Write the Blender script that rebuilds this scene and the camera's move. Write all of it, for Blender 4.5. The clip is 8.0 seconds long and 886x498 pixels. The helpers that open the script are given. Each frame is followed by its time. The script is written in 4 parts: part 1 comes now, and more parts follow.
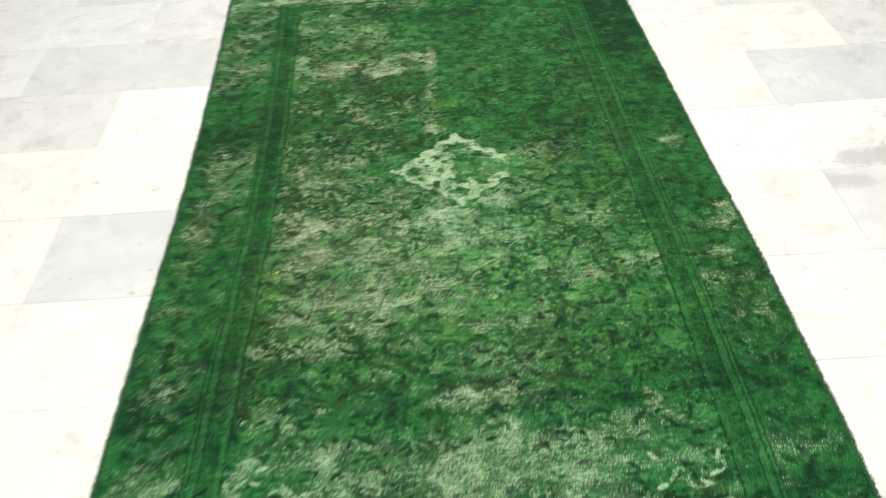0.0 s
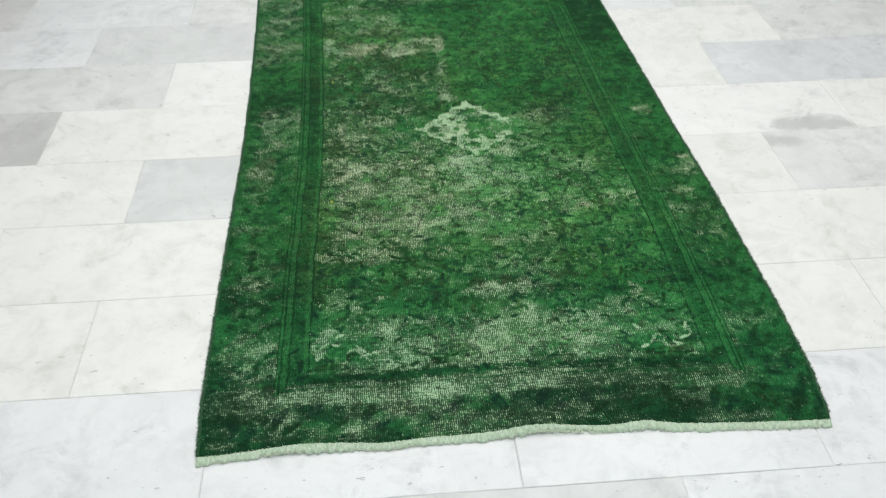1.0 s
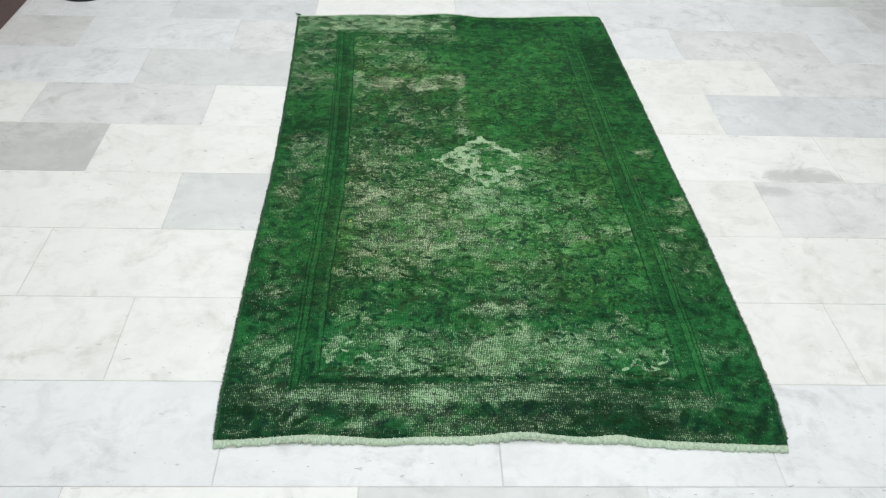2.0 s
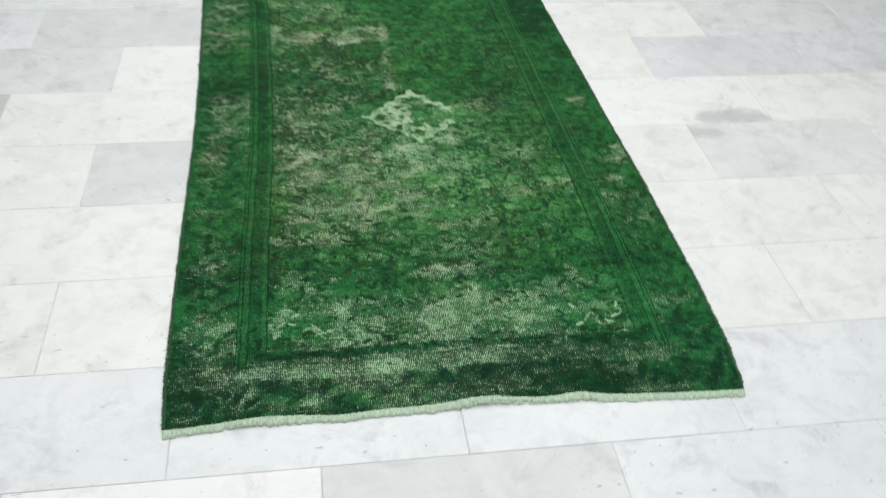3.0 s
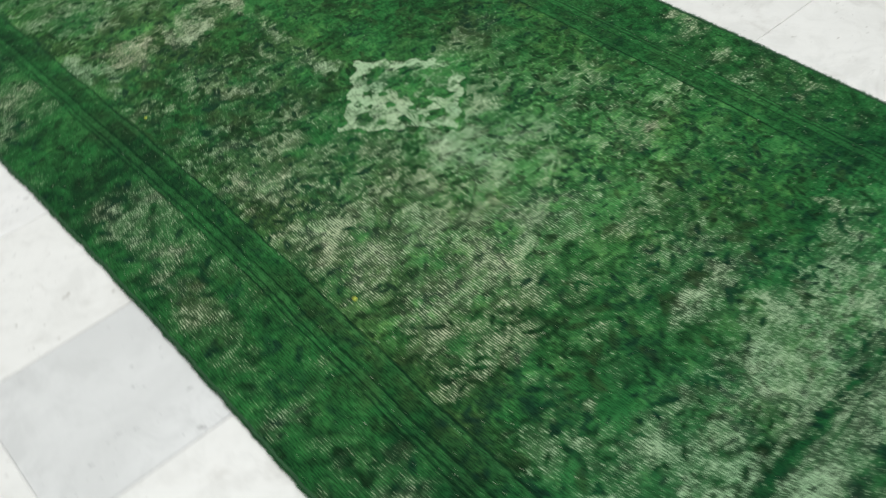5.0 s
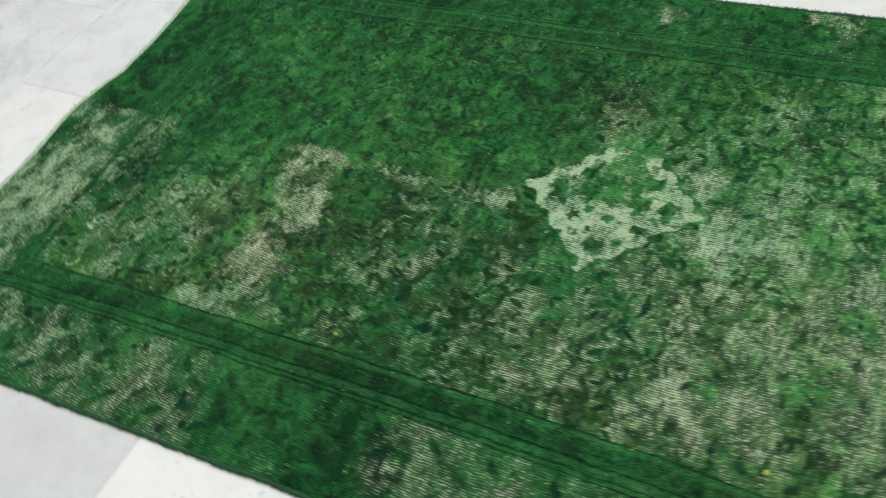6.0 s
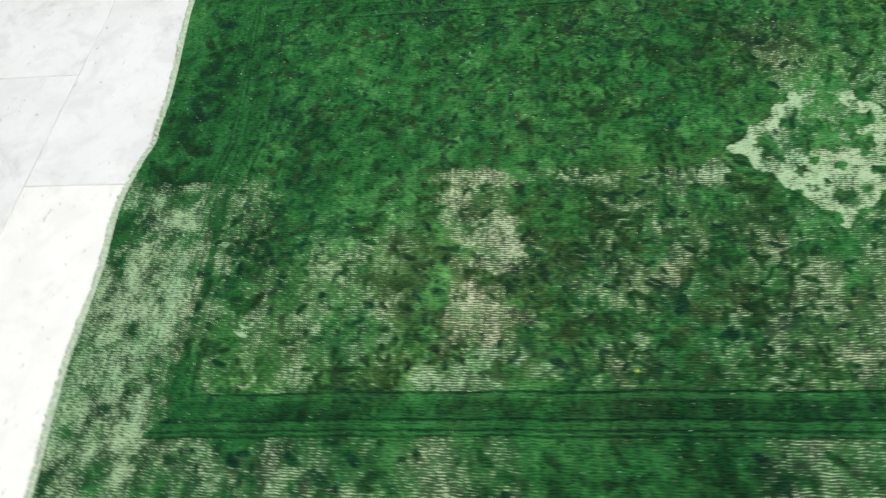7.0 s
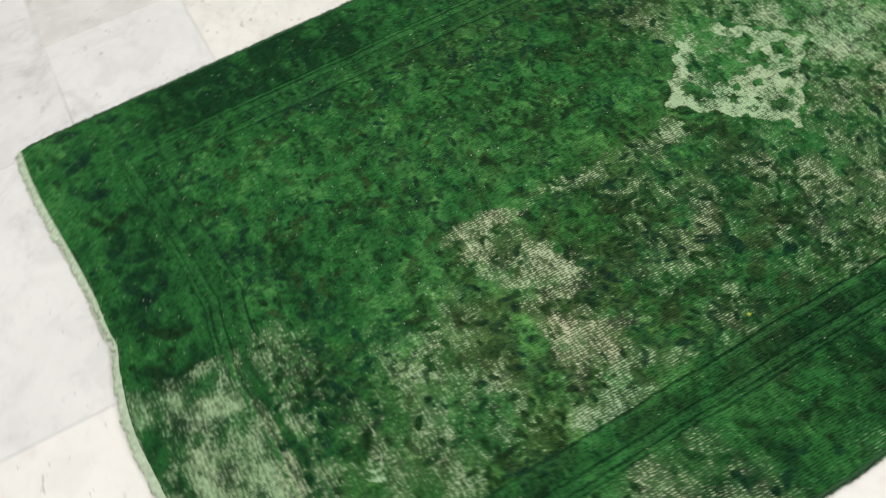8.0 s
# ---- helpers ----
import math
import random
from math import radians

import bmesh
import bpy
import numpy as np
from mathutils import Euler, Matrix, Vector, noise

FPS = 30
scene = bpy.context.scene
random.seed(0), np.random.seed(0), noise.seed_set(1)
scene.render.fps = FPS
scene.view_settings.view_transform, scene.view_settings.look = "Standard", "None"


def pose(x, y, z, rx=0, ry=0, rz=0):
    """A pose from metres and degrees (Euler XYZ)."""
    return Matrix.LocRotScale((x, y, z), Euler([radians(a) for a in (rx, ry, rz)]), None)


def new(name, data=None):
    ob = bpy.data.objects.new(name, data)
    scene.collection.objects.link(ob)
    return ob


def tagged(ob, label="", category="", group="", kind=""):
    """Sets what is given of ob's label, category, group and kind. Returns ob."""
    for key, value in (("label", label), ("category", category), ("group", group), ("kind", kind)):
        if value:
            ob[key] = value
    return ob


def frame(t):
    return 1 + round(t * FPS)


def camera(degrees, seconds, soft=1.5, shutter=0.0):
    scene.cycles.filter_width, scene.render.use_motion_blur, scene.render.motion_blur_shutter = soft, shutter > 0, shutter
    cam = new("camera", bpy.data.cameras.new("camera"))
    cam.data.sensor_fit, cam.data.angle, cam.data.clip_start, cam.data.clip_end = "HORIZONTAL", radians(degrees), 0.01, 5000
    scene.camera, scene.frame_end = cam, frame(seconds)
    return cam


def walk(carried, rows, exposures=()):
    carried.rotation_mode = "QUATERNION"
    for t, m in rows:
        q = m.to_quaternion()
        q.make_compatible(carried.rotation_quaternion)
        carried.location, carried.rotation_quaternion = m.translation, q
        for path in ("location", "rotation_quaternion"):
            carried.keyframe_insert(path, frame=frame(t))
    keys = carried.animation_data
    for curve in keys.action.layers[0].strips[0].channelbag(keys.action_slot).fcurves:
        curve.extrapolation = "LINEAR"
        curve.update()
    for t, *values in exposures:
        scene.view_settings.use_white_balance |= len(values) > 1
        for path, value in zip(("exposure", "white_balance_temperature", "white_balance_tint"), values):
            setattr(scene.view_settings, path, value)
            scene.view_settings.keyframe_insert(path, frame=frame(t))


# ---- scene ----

# ---------- camera and walk ----------
cam = camera(52.6, 8.0, soft=1.2, shutter=0.36)
ROWS = [
    (0.0, -0.0542, -0.5208, 1.2505, 50.356, 2.683, -2.508),
    (0.2, -0.0870, -0.6403, 1.2959, 50.194, 2.502, -0.720),
    (0.5, -0.1511, -0.7879, 1.3274, 49.637, 0.867, -0.868),
    (0.7, -0.2129, -0.8859, 1.3396, 49.841, 0.166, -2.775),
    (1.0, -0.2724, -1.0121, 1.3895, 51.418, 0.027, -4.832),
    (1.2, -0.2798, -1.0750, 1.4236, 52.544, -0.202, -3.777),
    (2.3, -0.2446, -1.1937, 1.5140, 53.198, -2.786, -1.853),
    (2.5, -0.2574, -1.1761, 1.5148, 52.752, -2.900, -3.064),
    (2.8, -0.2870, -1.1442, 1.5092, 51.610, -2.941, -5.668),
    (3.0, -0.3271, -1.1009, 1.4849, 50.086, -2.955, -8.144),
    (3.2, -0.3763, -1.0411, 1.4480, 47.707, -2.823, -10.923),
    (3.4, -0.4191, -0.9430, 1.3841, 45.102, -1.578, -14.404),
    (3.5, -0.4448, -0.8773, 1.3611, 43.714, -1.069, -15.998),
    (3.6, -0.4681, -0.8134, 1.3159, 43.035, 0.047, -17.656),
    (3.8, -0.5412, -0.6573, 1.2706, 42.440, 2.002, -21.480),
    (4.0, -0.6090, -0.5230, 1.2290, 44.044, 2.395, -24.743),
    (4.2, -0.6736, -0.4197, 1.1951, 44.282, 1.363, -25.996),
    (5.3, -0.9158, 0.3775, 1.0963, 42.078, 5.121, -50.054),
    (5.5, -0.9294, 0.5457, 1.1201, 41.436, 7.280, -54.077),
    (5.8, -0.9759, 0.7649, 1.1236, 41.590, 8.610, -59.570),
    (6.0, -1.0149, 0.9079, 1.1157, 41.975, 9.160, -63.420),
    (6.3, -1.0614, 1.1147, 1.1485, 41.254, 9.231, -70.084),
    (6.5, -1.0565, 1.2568, 1.1592, 39.281, 9.030, -75.052),
    (6.7, -1.0470, 1.4136, 1.1200, 38.081, 8.923, -78.938),
    (7.0, -1.0278, 1.6460, 1.1170, 37.218, 8.537, -84.278),
    (7.2, -1.0216, 1.7793, 1.1306, 37.297, 7.969, -87.671),
    (7.4, -1.0095, 1.9113, 1.1356, 37.796, 7.472, -93.317),
    (7.5, -0.9966, 1.9841, 1.1393, 37.770, 6.674, -97.609),
    (7.6, -0.9783, 2.0418, 1.1480, 37.119, 5.670, -102.871),
    (7.7, -0.9683, 2.0991, 1.1731, 36.645, 5.787, -107.418),
    (7.8, -0.9547, 2.1334, 1.1943, 36.316, 6.308, -110.944),
    (8.0, -0.8653, 2.2204, 1.1880, 35.504, 6.227, -118.197),
]
EXPOSURES = [
    (0.0, 0.11, 6950, 7), (0.5, -0.13, 6650, 7), (1.0, -0.22, 6480, 7), (2.5, -0.2, 6430, 7), (3.5, -0.25, 6450, 7), (4.0, -0.21, 6460, 7), (5.5, -0.34, 6500, 7),
    (6.5, -0.25, 6500, 7), (6.8, -0.04, 6550, 7), (7.2, -0.04, 6600, 7), (7.5, -0.33, 6800, 9), (8.0, -0.26, 6950, 10),
]
walk(cam, [(t, pose(x, y, z, rx, ry, rz)) for t, x, y, z, rx, ry, rz in ROWS], EXPOSURES)

# ---------- world and lights ----------
ROOM_X0, ROOM_X1, ROOM_Y0, ROOM_Y1, ROOM_H = -3.6, 3.8, -3.9, 5.1, 3.1
world = bpy.data.worlds.new("sky")
scene.world = world
world.use_nodes = True
wn = world.node_tree
sky = wn.nodes.new("ShaderNodeTexSky")
sky.sky_type, sky.sun_disc = "NISHITA", False
sky.sun_elevation, sky.sun_rotation = radians(55), radians(200)
wn.nodes["Background"].inputs["Strength"].default_value = 0.08
wn.links.new(sky.outputs["Color"], wn.nodes["Background"].inputs["Color"])


def area(name, m, sx, sy, watts, colour):
    data = bpy.data.lights.new(name, "AREA")
    data.shape, data.size, data.size_y, data.energy, data.color = "RECTANGLE", sx, sy, watts, colour
    ob = new(name, data)
    ob.matrix_world = m
    return ob


# two added area lamps imitate daylight from an unseen rooflight and doorway
area("added_roof_lamp", pose(0.0, 1.2, ROOM_H + 0.12), 3.9, 5.9, 185, (1.0, 0.985, 0.95))
area("added_door_lamp", pose(0.0, ROOM_Y0 - 0.1, 1.25, 90, 0, 0), 2.9, 2.3, 30, (0.86, 0.93, 1.0))


# ---------- node helpers ----------
class Nodes:
    """Small shorthand for a material's node tree."""

    def __init__(self, name):
        self.mat = bpy.data.materials.new(name)
        self.mat.use_nodes = True
        self.tree = self.mat.node_tree
        self.bsdf = self.tree.nodes["Principled BSDF"]

    def put(self, socket, value):
        if isinstance(value, bpy.types.NodeSocket):
            self.tree.links.new(value, socket)
        else:
            socket.default_value = value

    def set(self, **values):
        for key, value in values.items():
            self.put(self.bsdf.inputs[key.replace("_", " ")], value)

    def coords(self, spread=0.0, scale=(1, 1, 1)):
        out = self.tree.nodes.new("ShaderNodeTexCoord").outputs["Object"]
        mapping = self.tree.nodes.new("ShaderNodeMapping")
        mapping.inputs["Scale"].default_value = scale
        if spread:
            info = self.tree.nodes.new("ShaderNodeObjectInfo").outputs["Random"]
            geo = self.tree.nodes.new("ShaderNodeNewGeometry").outputs["Random Per Island"]
            both = self.math("ADD", self.math("MULTIPLY", info, spread), self.math("MULTIPLY", geo, spread * 1.7))
            out = self.vmath("ADD", out, both)
        self.tree.links.new(out, mapping.inputs["Vector"])
        return mapping.outputs["Vector"]

    def vmath(self, op, a, b):
        n = self.tree.nodes.new("ShaderNodeVectorMath")
        n.operation = op
        self.put(n.inputs[0], a), self.put(n.inputs[1], b)
        return n.outputs[0]

    def math(self, op, a, b=0.0, clamp=False):
        n = self.tree.nodes.new("ShaderNodeMath")
        n.operation, n.use_clamp = op, clamp
        self.put(n.inputs[0], a), self.put(n.inputs[1], b)
        return n.outputs[0]

    def noise(self, vector, scale, detail=3.0, rough=0.55, distort=0.0):
        n = self.tree.nodes.new("ShaderNodeTexNoise")
        self.put(n.inputs["Vector"], vector)
        for key, value in (("Scale", scale), ("Detail", detail), ("Roughness", rough), ("Distortion", distort)):
            n.inputs[key].default_value = value
        return n.outputs[0]

    def bands(self, vector, axis, period, distort=1.0, detail=2.0, detail_scale=1.0):
        n = self.tree.nodes.new("ShaderNodeTexWave")
        n.wave_type, n.bands_direction = "BANDS", axis
        self.put(n.inputs["Vector"], vector)
        for key, value in (("Scale", 2 * math.pi / 20 / period), ("Distortion", distort), ("Detail", detail), ("Detail Scale", detail_scale)):
            n.inputs[key].default_value = value
        return n.outputs["Fac"]

    def ramp(self, value, low, high, a=0.0, b=1.0, smooth=True):
        n = self.tree.nodes.new("ShaderNodeMapRange")
        n.interpolation_type = "SMOOTHSTEP" if smooth else "LINEAR"
        for key, v in zip(("Value", "From Min", "From Max", "To Min", "To Max"), (value, low, high, a, b)):
            self.put(n.inputs[key], v)
        return n.outputs[0]

    def mix(self, factor, a, b, blend="MIX"):
        n = self.tree.nodes.new("ShaderNodeMix")
        n.data_type, n.blend_type = "RGBA", blend
        colours = [s for s in n.inputs if s.type == "RGBA"]
        self.put(n.inputs["Factor"], factor)
        for socket, v in zip(colours, (a, b)):
            self.put(socket, (*v, 1) if isinstance(v, tuple) and len(v) == 3 else v)
        return next(s for s in n.outputs if s.type == "RGBA")

    def bump(self, height, strength, distance, lean=0.0):
        n = self.tree.nodes.new("ShaderNodeBump")
        n.inputs["Strength"].default_value, n.inputs["Distance"].default_value = strength, distance
        self.put(n.inputs["Height"], height)
        normal = n.outputs[0]
        if lean:
            normal = self.vmath("NORMALIZE", self.vmath("ADD", normal, (0.0, lean, 0.0)), (0.0, 0.0, 0.0))
        self.put(self.bsdf.inputs["Normal"], normal)


# ---------- materials ----------
def marble(name, light, dark, vein, cloud, veins, rough=0.3, smoke=None):
    """Honed marble: soft clouds, thin broken veins, small pits."""
    m = Nodes(name)
    v = m.coords(spread=9.0)
    clouds = m.noise(v, 3.2, 5, 0.6, 0.8)
    blotch = m.noise(v, 13, 6, 0.68, 0.6)
    fine = m.noise(v, 42, 5, 0.7, 0.4)
    base = m.mix(m.ramp(clouds, 0.36, 0.7, 0, cloud), light, dark)
    base = m.mix(m.ramp(blotch, 0.44, 0.66, 0, 1.0), base, dark)
    base = m.mix(m.ramp(fine, 0.48, 0.75, 0, 0.5), base, dark)
    warp = m.noise(v, 2.4, 6, 0.62, 1.6)
    ridge = m.math("ABSOLUTE", m.math("SUBTRACT", warp, 0.5))
    line = m.ramp(ridge, 0.0, 0.03, 1, 0)
    broken = m.ramp(m.noise(v, 7.0, 4), 0.5, 0.68)
    base = m.mix(m.math("MULTIPLY", m.math("MULTIPLY", line, broken), veins), base, vein)
    smudge = m.math("MULTIPLY", m.ramp(m.noise(v, 6.5, 6, 0.72, 0.9), 0.52, 0.70, 0, 0.62), m.ramp(m.noise(v, 30, 4, 0.7), 0.35, 0.65, 0.35, 1.0))
    base = m.mix(smudge, base, vein)
    glow = m.ramp(m.noise(v, 9.5, 4, 0.6, 0.8), 0.52, 0.66, 0, 0.35)
    base = m.mix(glow, base, light)
    spots = m.noise(m.coords(spread=5.0, scale=(0.7, 1.4, 1)), 66, 3, 0.6)
    where = m.ramp(m.noise(v, 4.0, 3), 0.42, 0.60)
    pits = m.math("MULTIPLY", m.ramp(spots, 0.66, 0.72, 0, 1.0), where)
    base = m.mix(m.math("MULTIPLY", pits, 0.5), base, (0.22, 0.22, 0.22))
    base = m.mix(pits, base, vein)
    if smoke:
        # a grey smoky vein in one corner of the tile
        sx, sy, rx, ry, amount = smoke
        local = m.tree.nodes.new("ShaderNodeMapping")
        local.inputs["Location"].default_value = (-sx / rx, -sy / ry, 0)
        local.inputs["Scale"].default_value = (1 / rx, 1 / ry, 0)
        m.tree.links.new(m.tree.nodes.new("ShaderNodeTexCoord").outputs["Object"], local.inputs["Vector"])
        reach = m.tree.nodes.new("ShaderNodeVectorMath")
        reach.operation = "LENGTH"
        m.tree.links.new(local.outputs["Vector"], reach.inputs[0])
        edge = m.math("ADD", reach.outputs["Value"], m.math("MULTIPLY", m.math("SUBTRACT", m.noise(v, 16, 5, 0.65, 0.8), 0.5), 1.8))
        base = m.mix(m.ramp(edge, 0.35, 1.15, amount, 0.0), base, vein)
    m.set(Base_Color=base, Roughness=m.ramp(fine, 0.3, 0.7, rough, rough + 0.14))
    m.bump(m.math("SUBTRACT", fine, pits), 0.06, 0.002)
    return m.mat


MARBLE = {
    "warm": marble("marble_warm_white", (0.86, 0.855, 0.825), (0.77, 0.765, 0.735), (0.56, 0.54, 0.50), 0.55, 0.14),
    "cool": marble("marble_cool_white", (0.82, 0.828, 0.832), (0.72, 0.728, 0.732), (0.47, 0.475, 0.485), 0.6, 0.14),
    "pure": marble("marble_pure_white", (0.88, 0.875, 0.855), (0.82, 0.815, 0.795), (0.62, 0.61, 0.59), 0.4, 0.08),
    "smoky": marble("marble_smoky_corner", (0.88, 0.875, 0.855), (0.82, 0.815, 0.795), (0.50, 0.50, 0.49), 0.4, 0.08, smoke=(0.17, -0.115, 0.17, 0.055, 0.75)),
    "corner": marble("marble_veined_corner", (0.80, 0.80, 0.79), (0.70, 0.70, 0.69), (0.48, 0.48, 0.47), 0.8, 0.3, smoke=(-0.27, 0.10, 0.09, 0.035, 0.6)),
    "pale": marble("marble_pale_grey", (0.75, 0.757, 0.748), (0.645, 0.652, 0.643), (0.47, 0.475, 0.468), 0.8, 0.2),
    "blue": marble("marble_blue_grey", (0.765, 0.775, 0.785), (0.635, 0.645, 0.66), (0.47, 0.475, 0.49), 0.9, 0.25),
    "grey": marble("marble_grey", (0.64, 0.635, 0.625), (0.53, 0.525, 0.515), (0.40, 0.40, 0.39), 0.9, 0.4),
    "vein": marble("marble_veined", (0.785, 0.785, 0.775), (0.67, 0.67, 0.66), (0.42, 0.42, 0.41), 0.9, 0.4),
}


def plain(name, colour, second, scale, rough, bump=0.1, stretch=(1, 1, 1), metal=0.0):
    m = Nodes(name)
    v = m.coords(scale=stretch)
    n = m.noise(v, scale, 5, 0.6, 0.3)
    m.set(Base_Color=m.mix(m.ramp(n, 0.3, 0.7), colour, second), Roughness=m.ramp(n, 0.3, 0.7, rough, min(1, rough + 0.15)), Metallic=metal)
    m.bump(m.noise(v, scale * 7, 3), bump, 0.003)
    return m.mat


GROUT = plain("grout", (0.50, 0.49, 0.48), (0.76, 0.755, 0.74), 6, 0.85, 0.3)
PLASTER = plain("plaster", (0.66, 0.66, 0.65), (0.60, 0.60, 0.59), 6, 0.85, 0.15)
METAL = plain("dark_painted_metal", (0.012, 0.012, 0.013), (0.02, 0.02, 0.02), 40, 0.4, 0.05)
ALUMINIUM = plain("grey_unseen_frame", (0.5, 0.5, 0.5), (0.45, 0.45, 0.45), 20, 0.4, 0.05, metal=0.6)
WALNUT = plain("dark_red_brown_wood", (0.055, 0.02, 0.016), (0.09, 0.035, 0.025), 9, 0.35, 0.1, (1, 8, 8))
CHARCOAL = plain("charcoal_lacquer", (0.018, 0.018, 0.02), (0.028, 0.028, 0.03), 12, 0.4, 0.05)


def attribute(m, name):
    n = m.tree.nodes.new("ShaderNodeAttribute")
    n.attribute_name = name
    return n.outputs


def pile_material():
    """Overdyed wool: dyed pile where it is whole, rows of bare cotton warps where it is worn."""
    m = Nodes("overdyed_wool")
    v = m.coords()
    dye = attribute(m, "dye")
    cotton = attribute(m, "cotton")["Color"]
    wear = dye["Alpha"]
    warp_thread = m.bands(v, "X", 0.0042, 4.5, 2, 0.9)
    knot_row = m.bands(v, "Y", 0.0075, 8.0, 2, 1.6)
    blot = m.noise(m.coords(scale=(0.8, 1.2, 1)), 70, 4, 0.65)
    streak = m.noise(m.coords(scale=(0.35, 1.9, 1)), 70, 3, 0.6)
    dash = m.noise(m.coords(scale=(1.4, 0.5, 1)), 250, 2, 0.6)
    grain = m.noise(m.coords(scale=(1.4, 0.7, 1)), 300, 2, 0.6)
    speck = m.noise(m.coords(scale=(1, 0.7, 1)), 230, 2, 0.6)

    def about(value, amount):
        return m.math("MULTIPLY", m.math("SUBTRACT", value, 0.5), amount)

    threads = m.math("ADD", about(warp_thread, 0.30), about(knot_row, 0.15))
    threads = m.math("MULTIPLY", threads, m.ramp(wear, 0.05, 0.30, 0.25, 1.0))
    rough_up = m.math("ADD", about(dash, 1.0), m.math("ADD", about(streak, 0.40), about(blot, 0.22)))
    w = m.math("ADD", m.math("ADD", wear, threads), rough_up)
    bare = m.ramp(w, 0.375, 0.665, 0, 0.96)
    # shade between the knots and light on the tips, painted into the colour
    gap_shade = m.math("ADD", m.math("ADD", dash, about(warp_thread, 0.16)), m.math("ADD", about(streak, 0.35), about(blot, 0.4)))
    deep = m.mix(1.0, dye["Color"], (0.30, 0.34, 0.36), "MULTIPLY")
    tone = m.mix(m.ramp(gap_shade, 0.35, 0.59, 0.9, 0.0), dye["Color"], deep)
    bright = m.mix(1.0, dye["Color"], (1.8, 1.55, 1.55), "MULTIPLY")
    tone = m.mix(m.ramp(grain, 0.54, 0.74, 0, 0.5), tone, bright)
    under = m.mix(0.12, m.mix(1.0, dye["Color"], (0.66, 0.62, 0.60), "MULTIPLY"), (0.04, 0.05, 0.025))
    worn = m.mix(m.ramp(grain, 0.30, 0.55), m.mix(0.35, cotton, under), cotton)
    tone = m.mix(m.ramp(wear, 0.12, 0.5, 0, 0.6), tone, under)
    tone = m.mix(m.ramp(wear, 0.14, 0.50, 0, 0.11), tone, cotton)
    base = m.mix(bare, tone, worn)
    base = m.mix(m.ramp(speck, 0.715, 0.755, 0, 0.8), base, (0.55, 0.64, 0.46))
    m.set(Base_Color=base, Roughness=m.ramp(bare, 0, 1, 0.9, 0.8))
    m.bsdf.inputs["Specular IOR Level"].default_value = 0.08
    relief = m.math("ADD", m.math("MULTIPLY", warp_thread, 0.35), m.math("ADD", m.math("MULTIPLY", knot_row, 0.25), m.math("MULTIPLY", dash, 1.2)))
    # the pile lies over towards the far end and shows its soft sheen when seen against the lie
    m.set(Sheen_Weight=0.07, Sheen_Roughness=0.5, Sheen_Tint=(0.25, 0.85, 0.32, 1))
    m.bump(relief, 0.4, 0.0025, lean=0.22)
    return m.mat


PILE = pile_material()
BAND = plain("pale_mint_cotton", (0.34, 0.47, 0.32), (0.60, 0.70, 0.55), 130, 0.9, 0.3, (2.2, 0.8, 1))
TUFT = plain("green_wool_tuft", (0.010, 0.07, 0.02), (0.03, 0.16, 0.045), 80, 0.9, 0.2)
BINDING = plain("dark_green_binding", (0.012, 0.06, 0.022), (0.03, 0.11, 0.04), 60, 0.85, 0.5, (1, 4, 1))
YELLOW = plain("yellow_wool", (0.36, 0.46, 0.05), (0.52, 0.58, 0.10), 300, 0.9, 0.3)
THREAD = plain("pale_cotton_thread", (0.52, 0.64, 0.47), (0.66, 0.70, 0.56), 50, 0.9, 0.2)


# ---------- mesh helpers ----------
def mesh_of(name, verts, faces, mats, smooth=False):
    me = bpy.data.meshes.new(name)
    me.from_pydata(verts, [], faces)
    for mat in mats:
        me.materials.append(mat)
    if smooth:
        me.polygons.foreach_set("use_smooth", [True] * len(me.polygons))
    me.update()
    return me


def part(name, bm, material, parent=None, label="", smooth=False):
    me = bpy.data.meshes.new(name)
    bm.to_mesh(me)
    bm.free()
    me.materials.append(material)
    if smooth:
        me.polygons.foreach_set("use_smooth", [True] * len(me.polygons))
    ob = new(name, me)
    if parent:
        ob.parent = parent
    return tagged(ob, label)


def box(x0, y0, z0, x1, y1, z1, bevel=0.0, bm=None):
    bm = bm or bmesh.new()
    made = bmesh.ops.create_cube(bm, size=1)["verts"]
    for v in made:
        v.co = Vector(((x0 + x1) / 2 + v.co.x * (x1 - x0), (y0 + y1) / 2 + v.co.y * (y1 - y0), (z0 + z1) / 2 + v.co.z * (z1 - z0)))
    if bevel:
        edges = list({e for v in made for e in v.link_edges})
        bmesh.ops.bevel(bm, geom=edges, offset=bevel, segments=2, affect="EDGES", profile=0.5)
    return bm


def turned(profile, steps=48):
    """A body turned round z from (radius, height) pairs."""
    bm = bmesh.new()
    rings = []
    for r, z in profile:
        rings.append([bm.verts.new((r * math.cos(2 * math.pi * i / steps), r * math.sin(2 * math.pi * i / steps), z)) for i in range(steps)])
    for a, b in zip(rings, rings[1:]):
        for i in range(steps):
            bm.faces.new((a[i], a[(i + 1) % steps], b[(i + 1) % steps], b[i]))
    bm.faces.new(list(reversed(rings[0])))
    bm.faces.new(rings[-1])
    return bm


